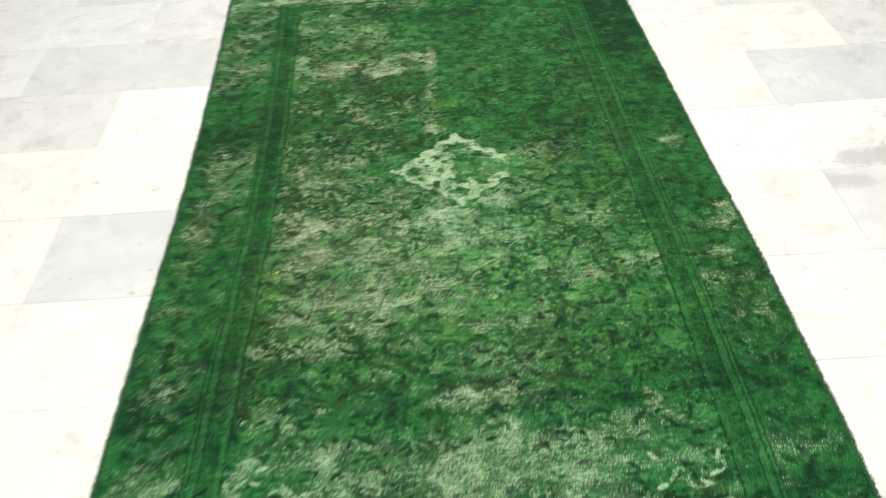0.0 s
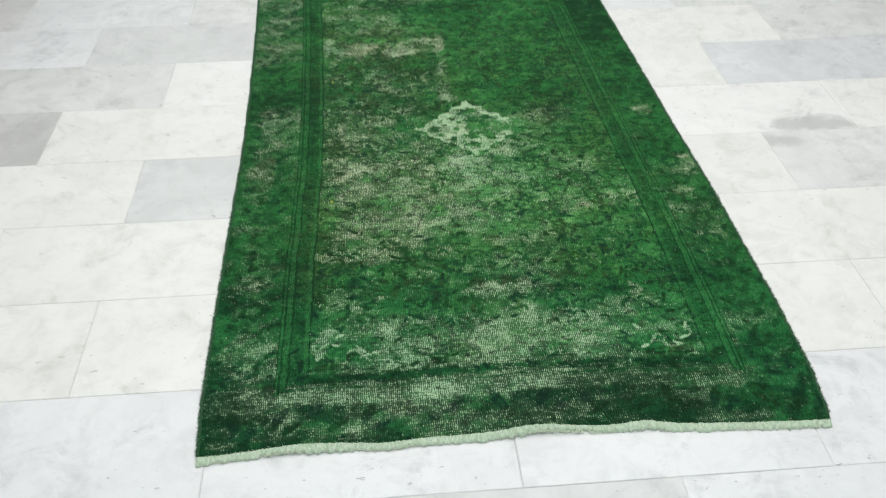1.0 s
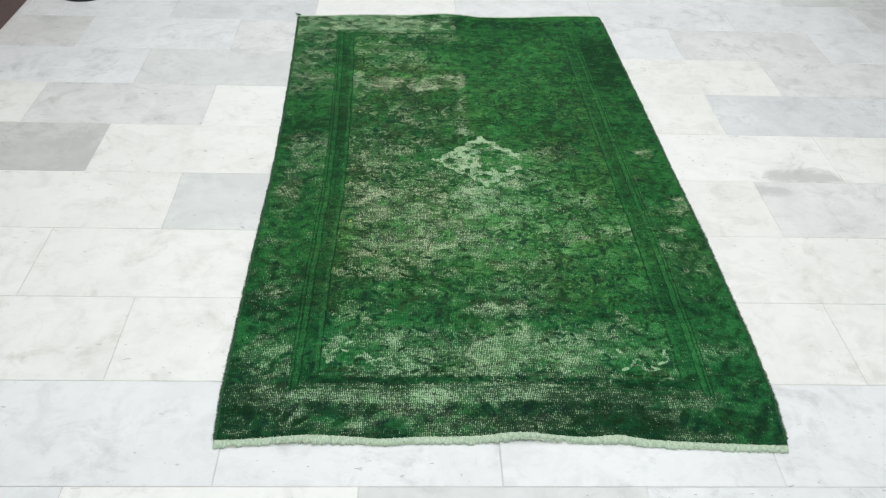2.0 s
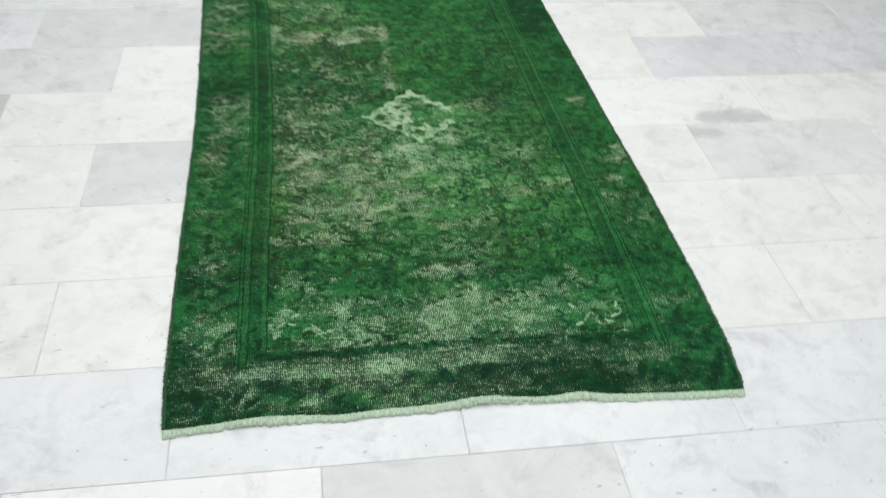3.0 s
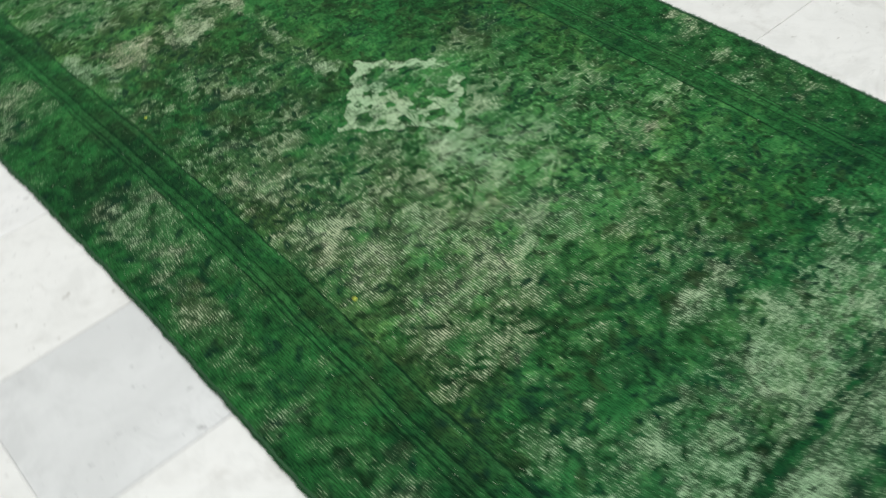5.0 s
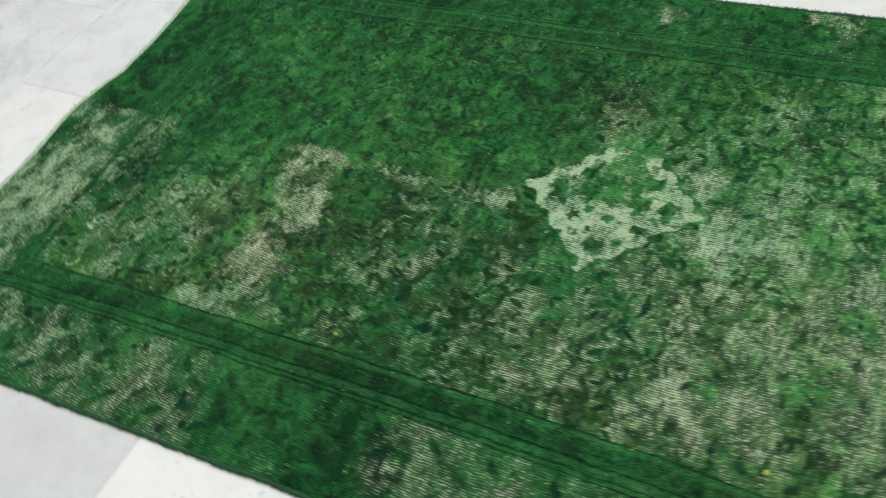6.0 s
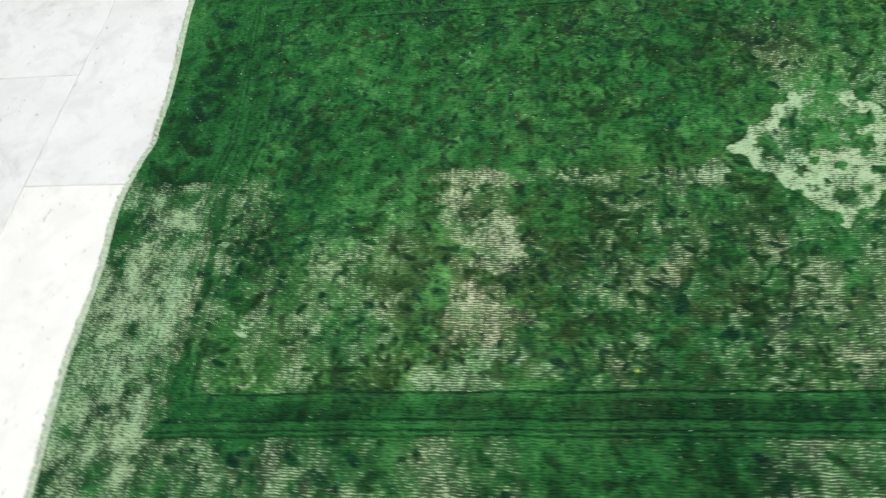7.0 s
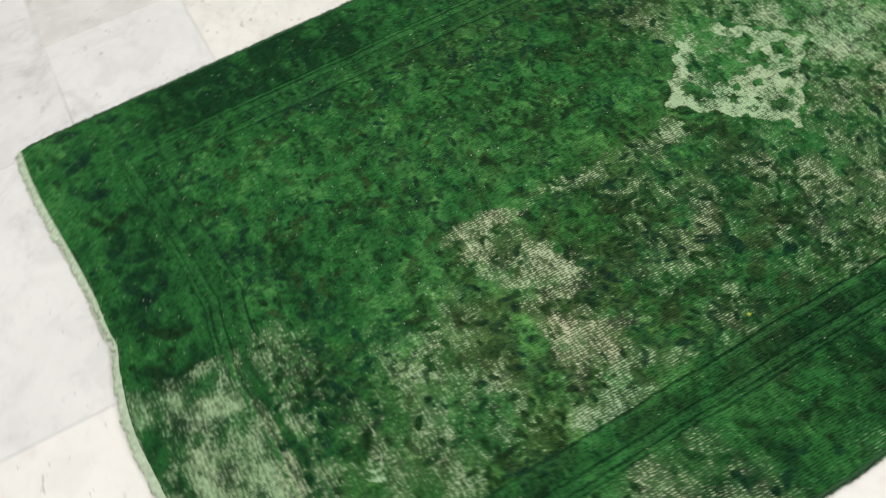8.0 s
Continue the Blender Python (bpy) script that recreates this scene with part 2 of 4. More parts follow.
# ---------- structure ----------
T = 0.2
# unseen wall; its doorway is added for the door lamp
south = new("wall_south")
tagged(south, "unseen plain light plaster wall with an added wide doorway", "wall", kind="structure")
part("wall_panel", box(ROOM_X0 - T, ROOM_Y0 - T, -0.05, -1.5, ROOM_Y0, ROOM_H), PLASTER, south)
part("wall_panel", box(1.5, ROOM_Y0 - T, -0.05, ROOM_X1 + T, ROOM_Y0, ROOM_H), PLASTER, south)
part("lintel", box(-1.5, ROOM_Y0 - T, 2.45, 1.5, ROOM_Y0, ROOM_H), PLASTER, south)
for name, dims in (
    ("wall_north", (ROOM_X0 - T, ROOM_Y1, -0.05, ROOM_X1 + T, ROOM_Y1 + T, ROOM_H)),
    ("wall_west", (ROOM_X0 - T, ROOM_Y0, -0.05, ROOM_X0, ROOM_Y1, ROOM_H)),
    ("wall_east", (ROOM_X1, ROOM_Y0, -0.05, ROOM_X1 + T, ROOM_Y1, ROOM_H)),
):
    tagged(part(name, box(*dims), PLASTER), "plain light plaster wall", "wall", kind="structure")
# unseen ceiling; the opening is added to pass the roof lamp's light
RX0, RX1, RY0, RY1 = -2.0, 2.0, -1.8, 4.2
bm = bmesh.new()
for dims in (
    (ROOM_X0 - T, ROOM_Y0 - T, ROOM_X1 + T, RY0), (ROOM_X0 - T, RY1, ROOM_X1 + T, ROOM_Y1 + T),
    (ROOM_X0 - T, RY0, RX0, RY1), (RX1, RY0, ROOM_X1 + T, RY1),
):
    box(dims[0], dims[1], ROOM_H, dims[2], dims[3], ROOM_H + 0.1, bm=bm)
tagged(part("ceiling", bm, PLASTER), "unseen plain plaster ceiling with an added rooflight opening", "ceiling", kind="structure")

# ---------- floor ----------
TILE_W, TILE_L, GAP, TILE_X = 0.30, 0.60, 0.0018, -0.937
floor = tagged(part("floor", box(ROOM_X0 - T, ROOM_Y0 - T, -0.06, ROOM_X1 + T, ROOM_Y1 + T, -0.0022), GROUT), "marble tile floor laid in half bond with tight grey joints", "floor", kind="structure")


def tile_shape(x0, x1, y0, y1, drop=0.0):
    """Top, eased edges and sides of one tile."""
    b, d = 0.0015, 0.02
    x0, x1, y0, y1 = x0 + GAP / 2, x1 - GAP / 2, y0 + GAP / 2, y1 - GAP / 2
    verts = []
    for inset, z in ((b, 0.0), (0, -b * 0.7), (0, -d)):
        verts += [(x0 + inset, y0 + inset, z + drop), (x1 - inset, y0 + inset, z + drop), (x1 - inset, y1 - inset, z + drop), (x0 + inset, y1 - inset, z + drop)]
    faces = [(0, 1, 2, 3)]
    for r in (0, 4):
        faces += [(r + i, r + 4 + i, r + 4 + (i + 1) % 4, r + (i + 1) % 4) for i in range(4)]
    return verts, faces


# tone of a tile by (row, place along the row)
TONE_OF = {
    "grey": {(4, -1), (8, -3)},
    "blue": {(5, 3), (5, 4), (8, 0)},
    "cool": {(7, -1), (8, 3), (8, 4), (7, 4)},
    "smoky": {(4, 3)},
    "corner": {(3, 3)},
    "pale": {(6, 0), (3, 0), (-1, 1), (8, 5), (-2, -1), (-2, 2), (9, 4)},
    "vein": {(5, -1), (7, 0), (7, -2), (7, 3), (2, -3), (9, -1), (10, 2)},
    "pure": {(5, 0), (8, 1), (-1, 0)},
    "warm": {(6, 3), (5, 2), (6, 2)},
}


def tone(row, place):
    for key, places in TONE_OF.items():
        if (row, place) in places:
            return key
    roll = random.Random(row * 131 + place * 17).random()
    if row <= 0:
        return "cool"
    if row >= 6:
        return "cool" if roll < 0.8 else "vein"
    return "warm"


TILE_MESH = {k: mesh_of("tile", *tile_shape(-TILE_L / 2, TILE_L / 2, -TILE_W / 2, TILE_W / 2), [mat]) for k, mat in MARBLE.items()}
TILES_NEAR, TILES_FAR = [], ([], [], [])
TONES = list(MARBLE)
for row in range(int(ROOM_Y0 / TILE_W) - 1, int(ROOM_Y1 / TILE_W) + 1):
    for place in range(-6, 9):
        x0 = TILE_X + (place + (0.0 if row % 2 else -0.5)) * TILE_L
        y0 = row * TILE_W
        cx, cy = x0 + TILE_L / 2, y0 + TILE_W / 2
        if not (ROOM_X0 - 0.3 < cx < ROOM_X1 + 0.3 and ROOM_Y0 - 0.1 < cy < ROOM_Y1 + 0.1):
            continue
        lift = random.Random(row * 977 + place).uniform(-0.0006, 0.0)
        if -2.7 < cx < 2.8 and -1.9 < cy < 3.9:
            TILES_NEAR.append((cx, cy, lift, tone(row, place)))
        else:
            cut_x0, cut_x1, cut_y0, cut_y1 = max(x0, ROOM_X0), min(x0 + TILE_L, ROOM_X1), max(y0, ROOM_Y0), min(y0 + TILE_W, ROOM_Y1)
            if cut_x1 - cut_x0 < 0.01 or cut_y1 - cut_y0 < 0.01:
                continue
            vs, fs = tile_shape(cut_x0, cut_x1, cut_y0, cut_y1, lift)
            base = len(TILES_FAR[0])
            TILES_FAR[0].extend(vs)
            TILES_FAR[1].extend(tuple(i + base for i in f) for f in fs)
            TILES_FAR[2].extend([TONES.index(tone(row, place))] * len(fs))

# ---------- the rug ----------
RUG_NX, RUG_NY = 620, 1150


def rng_grid(seed, ny, nx):
    return np.random.default_rng(seed).random((ny, nx))


def value_noise(x, y, cell_x, cell_y, seed):
    """Smooth value noise in 0..1 with cells of the given size in metres."""
    gx, gy = (x + 2.0) / cell_x, (y + 2.0) / cell_y
    ix, iy = np.floor(gx).astype(int), np.floor(gy).astype(int)
    fx, fy = gx - ix, gy - iy
    fx, fy = fx * fx * (3 - 2 * fx), fy * fy * (3 - 2 * fy)
    g = rng_grid(seed, int(iy.max()) + 2, int(ix.max()) + 2)
    a, b = g[iy, ix] * (1 - fx) + g[iy, ix + 1] * fx, g[iy + 1, ix] * (1 - fx) + g[iy + 1, ix + 1] * fx
    return a * (1 - fy) + b * fy


def fractal(x, y, cell, seed, octaves=4, stretch=1.0):
    total, weight = 0, 0
    for k in range(octaves):
        total = total + value_noise(x, y, cell * stretch / 2**k, cell / 2**k, seed + k) * 0.62**k
        weight += 0.62**k
    return total / weight


def step(v, low, high):
    f = np.clip((v - low) / (high - low), 0, 1)
    return f * f * (3 - 2 * f)


def left_edge(y):
    y = np.asarray(y, float)
    return np.interp(y, (0.10, 0.25, 0.65, 1.2, 1.56, 2.0, 2.47), (-0.650, -0.659, -0.662, -0.660, -0.668, -0.683, -0.704)) + side_waver(y, 601)


def right_edge(y):
    y = np.asarray(y, float)
    return np.interp(y, (0.09, 0.24, 0.45, 0.92, 1.25, 1.6, 2.06, 2.5), (0.598, 0.616, 0.622, 0.620, 0.611, 0.605, 0.595, 0.586)) + side_waver(y, 611)


def side_waver(y, seed):
    return (value_noise(y, y * 0, 0.045, 1, seed) - 0.5) * 0.0022 + (value_noise(y, y * 0, 0.008, 1, seed + 1) - 0.5) * 0.0014


def near_edge(x):
    return 0.129 - 0.022 * step(x, 0.1, 0.6) - 0.012 * step(-x, 0.45, 0.65) + 0.008 * np.exp(-(((x - 0.01) / 0.08) ** 2)) + 0.005 * np.exp(-(((x - 0.225) / 0.045) ** 2)) - 0.006 * np.exp(-(((x + 0.29) / 0.06) ** 2))


def far_edge(x):
    return 2.466 - 0.030 * step(-x, 0.35, 0.7) + 0.040 * step(x, 0.1, 0.55) + 0.012 * np.exp(-(((x + 0.10) / 0.10) ** 2)) - 0.006 * np.exp(-(((x - 0.055) / 0.03) ** 2))


u, v = np.meshgrid(np.linspace(0, 1, RUG_NX), np.linspace(0, 1, RUG_NY))
gy = 0.11 + v * 2.36
gx = left_edge(gy) + u * (right_edge(gy) - left_edge(gy))
ragged = (value_noise(gx, gx * 0, 0.004, 1, 401) - 0.5) * 0.004
gy = near_edge(gx) + v * (far_edge(gx) - near_edge(gx)) + ragged * (1 - step(np.minimum(v, 1 - v), 0.0, 0.01))
gx = left_edge(gy) + u * (right_edge(gy) - left_edge(gy))
d_left, d_right, d_near, d_far = gx - left_edge(gy), right_edge(gy) - gx, gy - near_edge(gx), far_edge(gx) - gy

# distance into the guard stripes, mitred at the corners
guards = np.stack([d_left - np.interp(gy, (0.1, 0.6, 1.2, 2.3), (0.142, 0.151, 0.161, 0.168)), d_right - 0.140, d_near - 0.132, d_far - 0.145])
guard = guards.min(0) + (fractal(gx, gy, 0.09, 5, 2) - 0.5) * 0.004
field = step(guard, 0.066, 0.070)
outer = 1 - step(guard, -0.002, 0.002)
middle = (1 - field) * (1 - outer)

# marks of the woven pattern: dark (outlines, leaves) and light (vines, petals)
dark, light, earth = np.zeros_like(gx), np.zeros_like(gx), np.zeros_like(gx)
bend_x, bend_y = gx + 0.009 * (fractal(gx, gy, 0.040, 301, 2) - 0.5), gy + 0.009 * (fractal(gx, gy, 0.040, 311, 2) - 0.5)
CELL_X = 1.28 / RUG_NX
XL, XR = -0.66, 0.61
AXIS_X, AXIS_Y = -0.022, 1.29


def stamp(target, kind, x, y, size, angle, weight):
    """Draws one leaf, ring, hook or petal wreath into a mark field."""
    j, i = int((x - XL) / (XR - XL) * (RUG_NX - 1)), int((y - 0.12) / 2.35 * (RUG_NY - 1))
    r = int(size * 1.9 / CELL_X) + 2
    j0, j1, i0, i1 = max(0, j - r), min(RUG_NX, j + r), max(0, i - r), min(RUG_NY, i + r)
    if j0 >= j1 or i0 >= i1:
        return
    lx, ly = (bend_x[i0:i1, j0:j1] - x) / size, (bend_y[i0:i1, j0:j1] - y) / size
    c, s = math.cos(angle), math.sin(angle)
    a, b = lx * c + ly * s, ly * c - lx * s
    rad = np.hypot(a, b)
    th = np.arctan2(b, a)
    if kind == "leaf":
        m = 1 - step(np.hypot(a, b * 2.6 + 0.5 * a * a), 0.55, 0.95)
    elif kind == "ring":
        m = 1 - step(np.abs(rad - 0.8), 0.10, 0.30)
    elif kind == "hook":
        m = 0.8 * (1 - step(np.abs(rad - 0.8), 0.08, 0.36)) * step(np.abs(th), 0.9, 1.9)
    elif kind == "wreath":
        m = 0.8 * (1 - step(np.abs(rad - 0.70 - 0.15 * np.cos(5 * th)), 0.10, 0.42))
    else:
        m = 1 - step(np.abs(b - 0.35 * np.sin(2.2 * a)), 0.06, 0.2)
        m = m * (1 - step(np.abs(a), 1.1, 1.5))
    target[i0:i1, j0:j1] = np.maximum(target[i0:i1, j0:j1], m * weight)


dice = random.Random(11)
# scattered leaves and vines, mirrored about both axes as rugs are drawn
for _ in range(330):
    x, y = dice.uniform(0.0, 0.44), dice.uniform(0.0, 0.98)
    kind = dice.choice(("leaf", "leaf", "leaf", "leaf", "hook", "hook", "vine", "vine", "wreath"))
    size = dice.uniform(0.010, 0.022) * (1.25 if kind in ("hook", "vine") else 1)
    turn = dice.uniform(0, 6.28)
    for sx in (-1, 1):
        for sy in (-1, 1):
            if dice.random() < 0.78:
                stamp(dark if kind != "vine" and dice.random() < 0.68 else light, kind, AXIS_X + sx * x + dice.uniform(-0.004, 0.004), AXIS_Y + sy * y + dice.uniform(-0.004, 0.004), size, turn if sx * sy > 0 else math.pi - turn, dice.uniform(0.45, 1.0))
# muted earthy fills
for _ in range(170):
    x, y, size, turn = dice.uniform(0.0, 0.44), dice.uniform(0.0, 0.98), dice.uniform(0.014, 0.03), dice.uniform(0, 6.28)
    for sx in (-1, 1):
        for sy in (-1, 1):
            if dice.random() < 0.7:
                stamp(earth, "leaf", AXIS_X + sx * x, AXIS_Y + sy * y, size, turn * sx * sy, dice.uniform(0.5, 1.0))
# composed flowers: pale petals, dark outline, leaves on a stem
for _ in range(60):
    x, y, size, turn = dice.uniform(0.02, 0.42), dice.uniform(0.0, 0.98), dice.uniform(0.016, 0.026), dice.uniform(0, 6.28)
    for sx in (-1, 1):
        for sy in (-1, 1):
            fx, fy = AXIS_X + sx * x, AXIS_Y + sy * y
            stamp(light, "leaf", fx, fy, size * 1.1, turn * sx, 0.9)
            stamp(dark, "wreath", fx, fy, size, turn * sx, 1.0)
            stamp(dark, "leaf", fx, fy, size * 0.35, turn, 1.0)
            for k in range(4):
                a = turn * sx * sy + k * 1.57 + 0.5
                stamp(dark, "leaf", fx + 1.7 * size * math.cos(a), fy + 1.7 * size * math.sin(a), size * 0.75, a + 0.5, 1.0)
                stamp(light, "vine", fx + 1.4 * size * math.cos(a + 0.7), fy + 1.4 * size * math.sin(a + 0.7), size * 0.9, a, 0.9)
# border: a running row of rosettes and leaves
for k in range(26):
    y = 0.17 + k * 0.089
    for x, flip in ((float(left_edge(y)) + 0.085, 1), (float(right_edge(y)) - 0.07, -1)):
        stamp(dark, "wreath", x, y, 0.03, 0.3 * k, 0.8)
        stamp(light, "ring", x, y, 0.013, 0, 0.7)
        stamp(dark, "leaf", x + 0.045 * flip, y + 0.035, 0.022, 0.8 * flip, 0.9)
        stamp(dark, "leaf", x - 0.045 * flip, y + 0.04, 0.022, -0.9 * flip, 0.9)
        stamp(light, "vine", x, y + 0.045, 0.03, 1.57, 0.6)
for k in range(14):
    x = -0.59 + k * 0.089
    for y, flip in ((float(near_edge(x)) + 0.065, 1), (float(far_edge(x)) - 0.075, -1)):
        stamp(dark, "leaf", x, y + 0.012 * flip, 0.042, 1.57 + 0.45 * (-1) ** k, 1.0)
        stamp(dark, "leaf", x + 0.028, y - 0.018 * flip, 0.032, 0.6, 1.0)
        stamp(dark, "wreath", x + 0.045, y + 0.01, 0.022, 0.5 * k, 0.7)
        stamp(light, "vine", x + 0.02, y, 0.03, 0, 0.5)
# rosettes inside the guard band
for k in range(70):
    y = 0.30 + k * 0.0285
    for x in (float(left_edge(y)) + 0.207, float(right_edge(y)) - 0.179):
        stamp(dark, "hook", x, y, 0.011, k * 1.7, 0.9)
        stamp(light, "leaf", x, y + 0.014, 0.007, k, 0.6)

# fine drawn outlines that curl between the leaves
for target, seed, cell, wide, amount in ((dark, 321, 0.040, 0.008, 0.30), (light, 341, 0.034, 0.012, 0.5)):
    ridge = np.abs(fractal(bend_x, bend_y, cell, seed, 2, 1.15) - 0.5)
    gate = step(value_noise(gx, gy, 0.045, 0.045, seed + 5), 0.42, 0.60)
    np.maximum(target, amount * gate * (1 - step(ridge, wide * 0.4, wide * 1.3)), out=target)
np.maximum(dark, 0.95 * step(value_noise(bend_x, bend_y, 0.022, 0.016, 351), 0.84, 0.90), out=dark)

# dark buds and leaf pairs that stay where the ground round them is worn
buds, placed = np.zeros_like(gx), []
for _ in range(2600):
    x, y = dice.uniform(-0.46, 0.42), dice.uniform(0.34, 2.24)
    if any(abs(x - px) < 0.036 and abs(y - py) < 0.030 for px, py in placed):
        continue
    placed.append((x, y))
    size, turn = dice.uniform(0.008, 0.015), dice.uniform(-0.7, 0.7)
    stamp(buds, "leaf", x, y, size * 1.25, turn, dice.uniform(0.6, 1.0))
    if dice.random() < 0.65:
        stamp(buds, "leaf", x + size * 0.9, y - size * 0.5, size, turn + 1.2, dice.uniform(0.6, 1.0))
    if dice.random() < 0.15:
        stamp(buds, "hook", x - size, y + size * 0.8, size * 1.3, turn * 4, 0.8)
np.maximum(dark, buds, out=dark)

worn_end = step(gy, 2.26, 2.34) * (1 - step(gx, AXIS_X - 0.04, AXIS_X))
dark *= 1 - 0.55 * worn_end

# dye: greens from deep to bright, with bands that follow the weft
broad = fractal(gx, gy, 0.30, 20, 4, 1.5)
bands = value_noise(gx, gy, 1.1, 0.05, 31) * 0.6 + value_noise(gx, gy, 0.7, 0.014, 32) * 0.4
fine = fractal(gx, gy, 0.022, 41, 3, 1.25)
shade = np.clip(0.56 + 0.9 * (broad - 0.5) + 0.3 * (bands - 0.5) + 0.75 * (fine - 0.5), 0, 1)
side_guard = middle * (np.minimum(guards[0], guards[1]) < np.minimum(guards[2], guards[3]))
end_guard = middle * (np.minimum(guards[2], guards[3]) < np.minimum(guards[0], guards[1]))
side_border = outer * step(gy, 0.30, 0.45)
# local tone offsets; a few put the pile's view-dependent shading into the dye
shade = shade - (0.13 + 0.10 * step(gx, -0.2, 0.2)) * outer + 0.14 * side_border * step(gy, 0.4, 0.6) * (1 - step(gy, 1.6, 2.0)) - 0.05 * middle - 0.01 * side_guard * (gx < 0) * (1 + 9 * step(gy, 1.3, 1.6)) + 0.04 * side_guard * (gx > 0) + 0.06 * field * step(gx, -0.2, 0.1) * (1 - step(gy, 1.2, 1.5)) - 0.16 * end_guard * (gy < 1) - 0.07 * np.exp(-(((gx + 0.30) / 0.16) ** 2 + ((gy - 0.64) / 0.18) ** 2)) - 0.06 * (1 - step(gx, -0.55, -0.40)) * step(gy, 0.2, 0.4) * (1 - step(gy, 0.6, 0.9)) + 0.08 * outer * (1 - step(gy, 0.25, 0.32)) + 0.05 * field * step(gx, -0.1, 0.1) * step(gy, 0.5, 0.8) * (1 - step(gy, 1.5, 1.9)) + 0.16 * outer * step(gy, 2.15, 2.3) * step(gx, -0.1, 0.05) - 0.14 * np.exp(-(((gx - 0.36) / 0.12) ** 2 + ((gy - 1.32) / 0.16) ** 2)) - 0.12 * np.exp(-(((gx + 0.46) / 0.12) ** 2 + ((gy - 1.42) / 0.22) ** 2)) - 0.22 * (1 - step(gy, 0.12, 0.42)) - 0.08 * step(gx, 0.12, 0.5) * step(gy, 0.9, 1.3) - 0.12 * np.exp(-(((gx - 0.24) / 0.2) ** 2 + ((gy - 1.5) / 0.26) ** 2)) - 0.10 * (1 - step(gx, -0.62, -0.44)) - 0.10 * np.exp(-(((gx - 0.24) / 0.13) ** 2 + ((gy - 1.30) / 0.2) ** 2)) + 0.15 * np.exp(-(((gx - 0.04) / 0.32) ** 2 + ((gy - 0.95) / 0.30) ** 2)) - 0.09 * np.exp(-(((gx - 0.24) / 0.14) ** 2 + ((gy - 0.45) / 0.14) ** 2)) + 0.16 * np.exp(-(((gx + 0.12) / 0.16) ** 2 + ((gy - 2.25) / 0.12) ** 2)) - 0.05 * (side_guard + outer) * (gx < 0) * step(gy, 1.2, 1.5) - 0.03 * np.exp(-(((gx + 0.12) / 0.30) ** 2 + ((gy - 0.60) / 0.13) ** 2))


def lerp(a, b, f):
    return a + (b - a) * f[..., None]


GREEN_DEEP, GREEN, GREEN_BRIGHT = np.array((0.006, 0.044, 0.014)), np.array((0.022, 0.139, 0.034)), np.array((0.074, 0.280, 0.075))
dye = lerp(lerp(GREEN_DEEP + 0 * gx[..., None], GREEN, step(shade, 0.1, 0.52)), GREEN_BRIGHT, step(shade, 0.5, 1.0))

teal_end = 1 - step(gy + 0.25 * (broad - 0.5), 0.35, 0.75)
dye = lerp(dye, dye * np.array((0.84, 0.98, 1.12)), teal_end)

# olive and brown casts where the old colours show through; (x, y, rx, ry, amount)
BROWN = [
    (-0.465, 0.82, 0.05, 0.25, 0.6), (0.30, 1.36, 0.15, 0.10, 0.6), (-0.36, 0.78, 0.10, 0.18, 0.5),
    (-0.20, 1.84, 0.26, 0.10, 0.75), (-0.58, 1.12, 0.05, 0.10, 0.6), (-0.30, 1.15, 0.12, 0.12, 0.5), (0.53, 0.85, 0.06, 0.12, 0.4),
    (-0.25, 1.68, 0.21, 0.27, 0.75), (-0.20, 1.38, 0.20, 0.20, 0.5), (-0.24, 0.98, 0.22, 0.3, 0.45),
    (-0.299, 1.962, 0.150, 0.048, 0.8), (-0.314, 1.615, 0.117, 0.082, 0.6), (-0.360, 1.211, 0.063, 0.099, 0.7),
    (-0.372, 1.054, 0.050, 0.075, 0.6), (0.101, 0.732, 0.141, 0.062, 0.45), (0.400, 1.599, 0.122, 0.206, 0.4),
    (0.448, 1.131, 0.036, 0.290, 0.35), (0.231, 1.381, 0.096, 0.073, 0.5), (-0.360, 0.729, 0.061, 0.074, 0.5),
]


def patches(rows):
    """Soft ellipses with ragged outlines, the strongest at each place, and their warmth."""
    amount, warm = np.zeros_like(gx), np.zeros_like(gx)
    rag_x = (fractal(gx, gy, 0.06, 61, 3) - 0.5) * 0.09 + (fractal(gx, gy, 0.016, 65, 2, 1.6) - 0.5) * 0.035
    rag_y = (fractal(gx, gy, 0.06, 71, 3) - 0.5) * 0.09 + (fractal(gx, gy, 0.016, 75, 2, 1.6) - 0.5) * 0.035
    for x, y, rx, ry, a, *w in rows:
        d = np.sqrt(((gx - x + rag_x) / rx) ** 2 + ((gy - y + rag_y) / ry) ** 2)
        m = a * (0.6 * (1 - step(d, 0.4, 1.4)) + 0.4 * (1 - step(d, 0.3, 2.5)))
        if w:
            warm = np.where(m > amount, w[0], warm)
        amount = np.maximum(amount, m)
    return amount, warm


brown = patches(BROWN)[0] * step(fractal(gx, gy, 0.05, 81, 3), 0.3, 0.62)
dye = lerp(dye, np.array((0.046, 0.058, 0.022)), 0.72 * brown)
olive = step(fractal(gx, gy, 0.22, 91, 3), 0.50, 0.72) * field * (1 - 0.8 * step(gx, -0.05, 0.05) * step(gy, 1.3, 1.5))
dye = lerp(dye, dye * np.array((1.9, 1.0, 0.8)), 0.35 * olive * (1 - brown))
dye = lerp(dye, dye * np.array((2.0, 1.5, 1.4)) + np.array((0.006, 0.02, 0.006)), 0.65 * light)
teal = fractal(gx, gy, 0.08, 95, 2)
ink = lerp(np.array((0.008, 0.028, 0.010)) + 0 * dye, np.array((0.005, 0.027, 0.018)), step(teal, 0.45, 0.6))
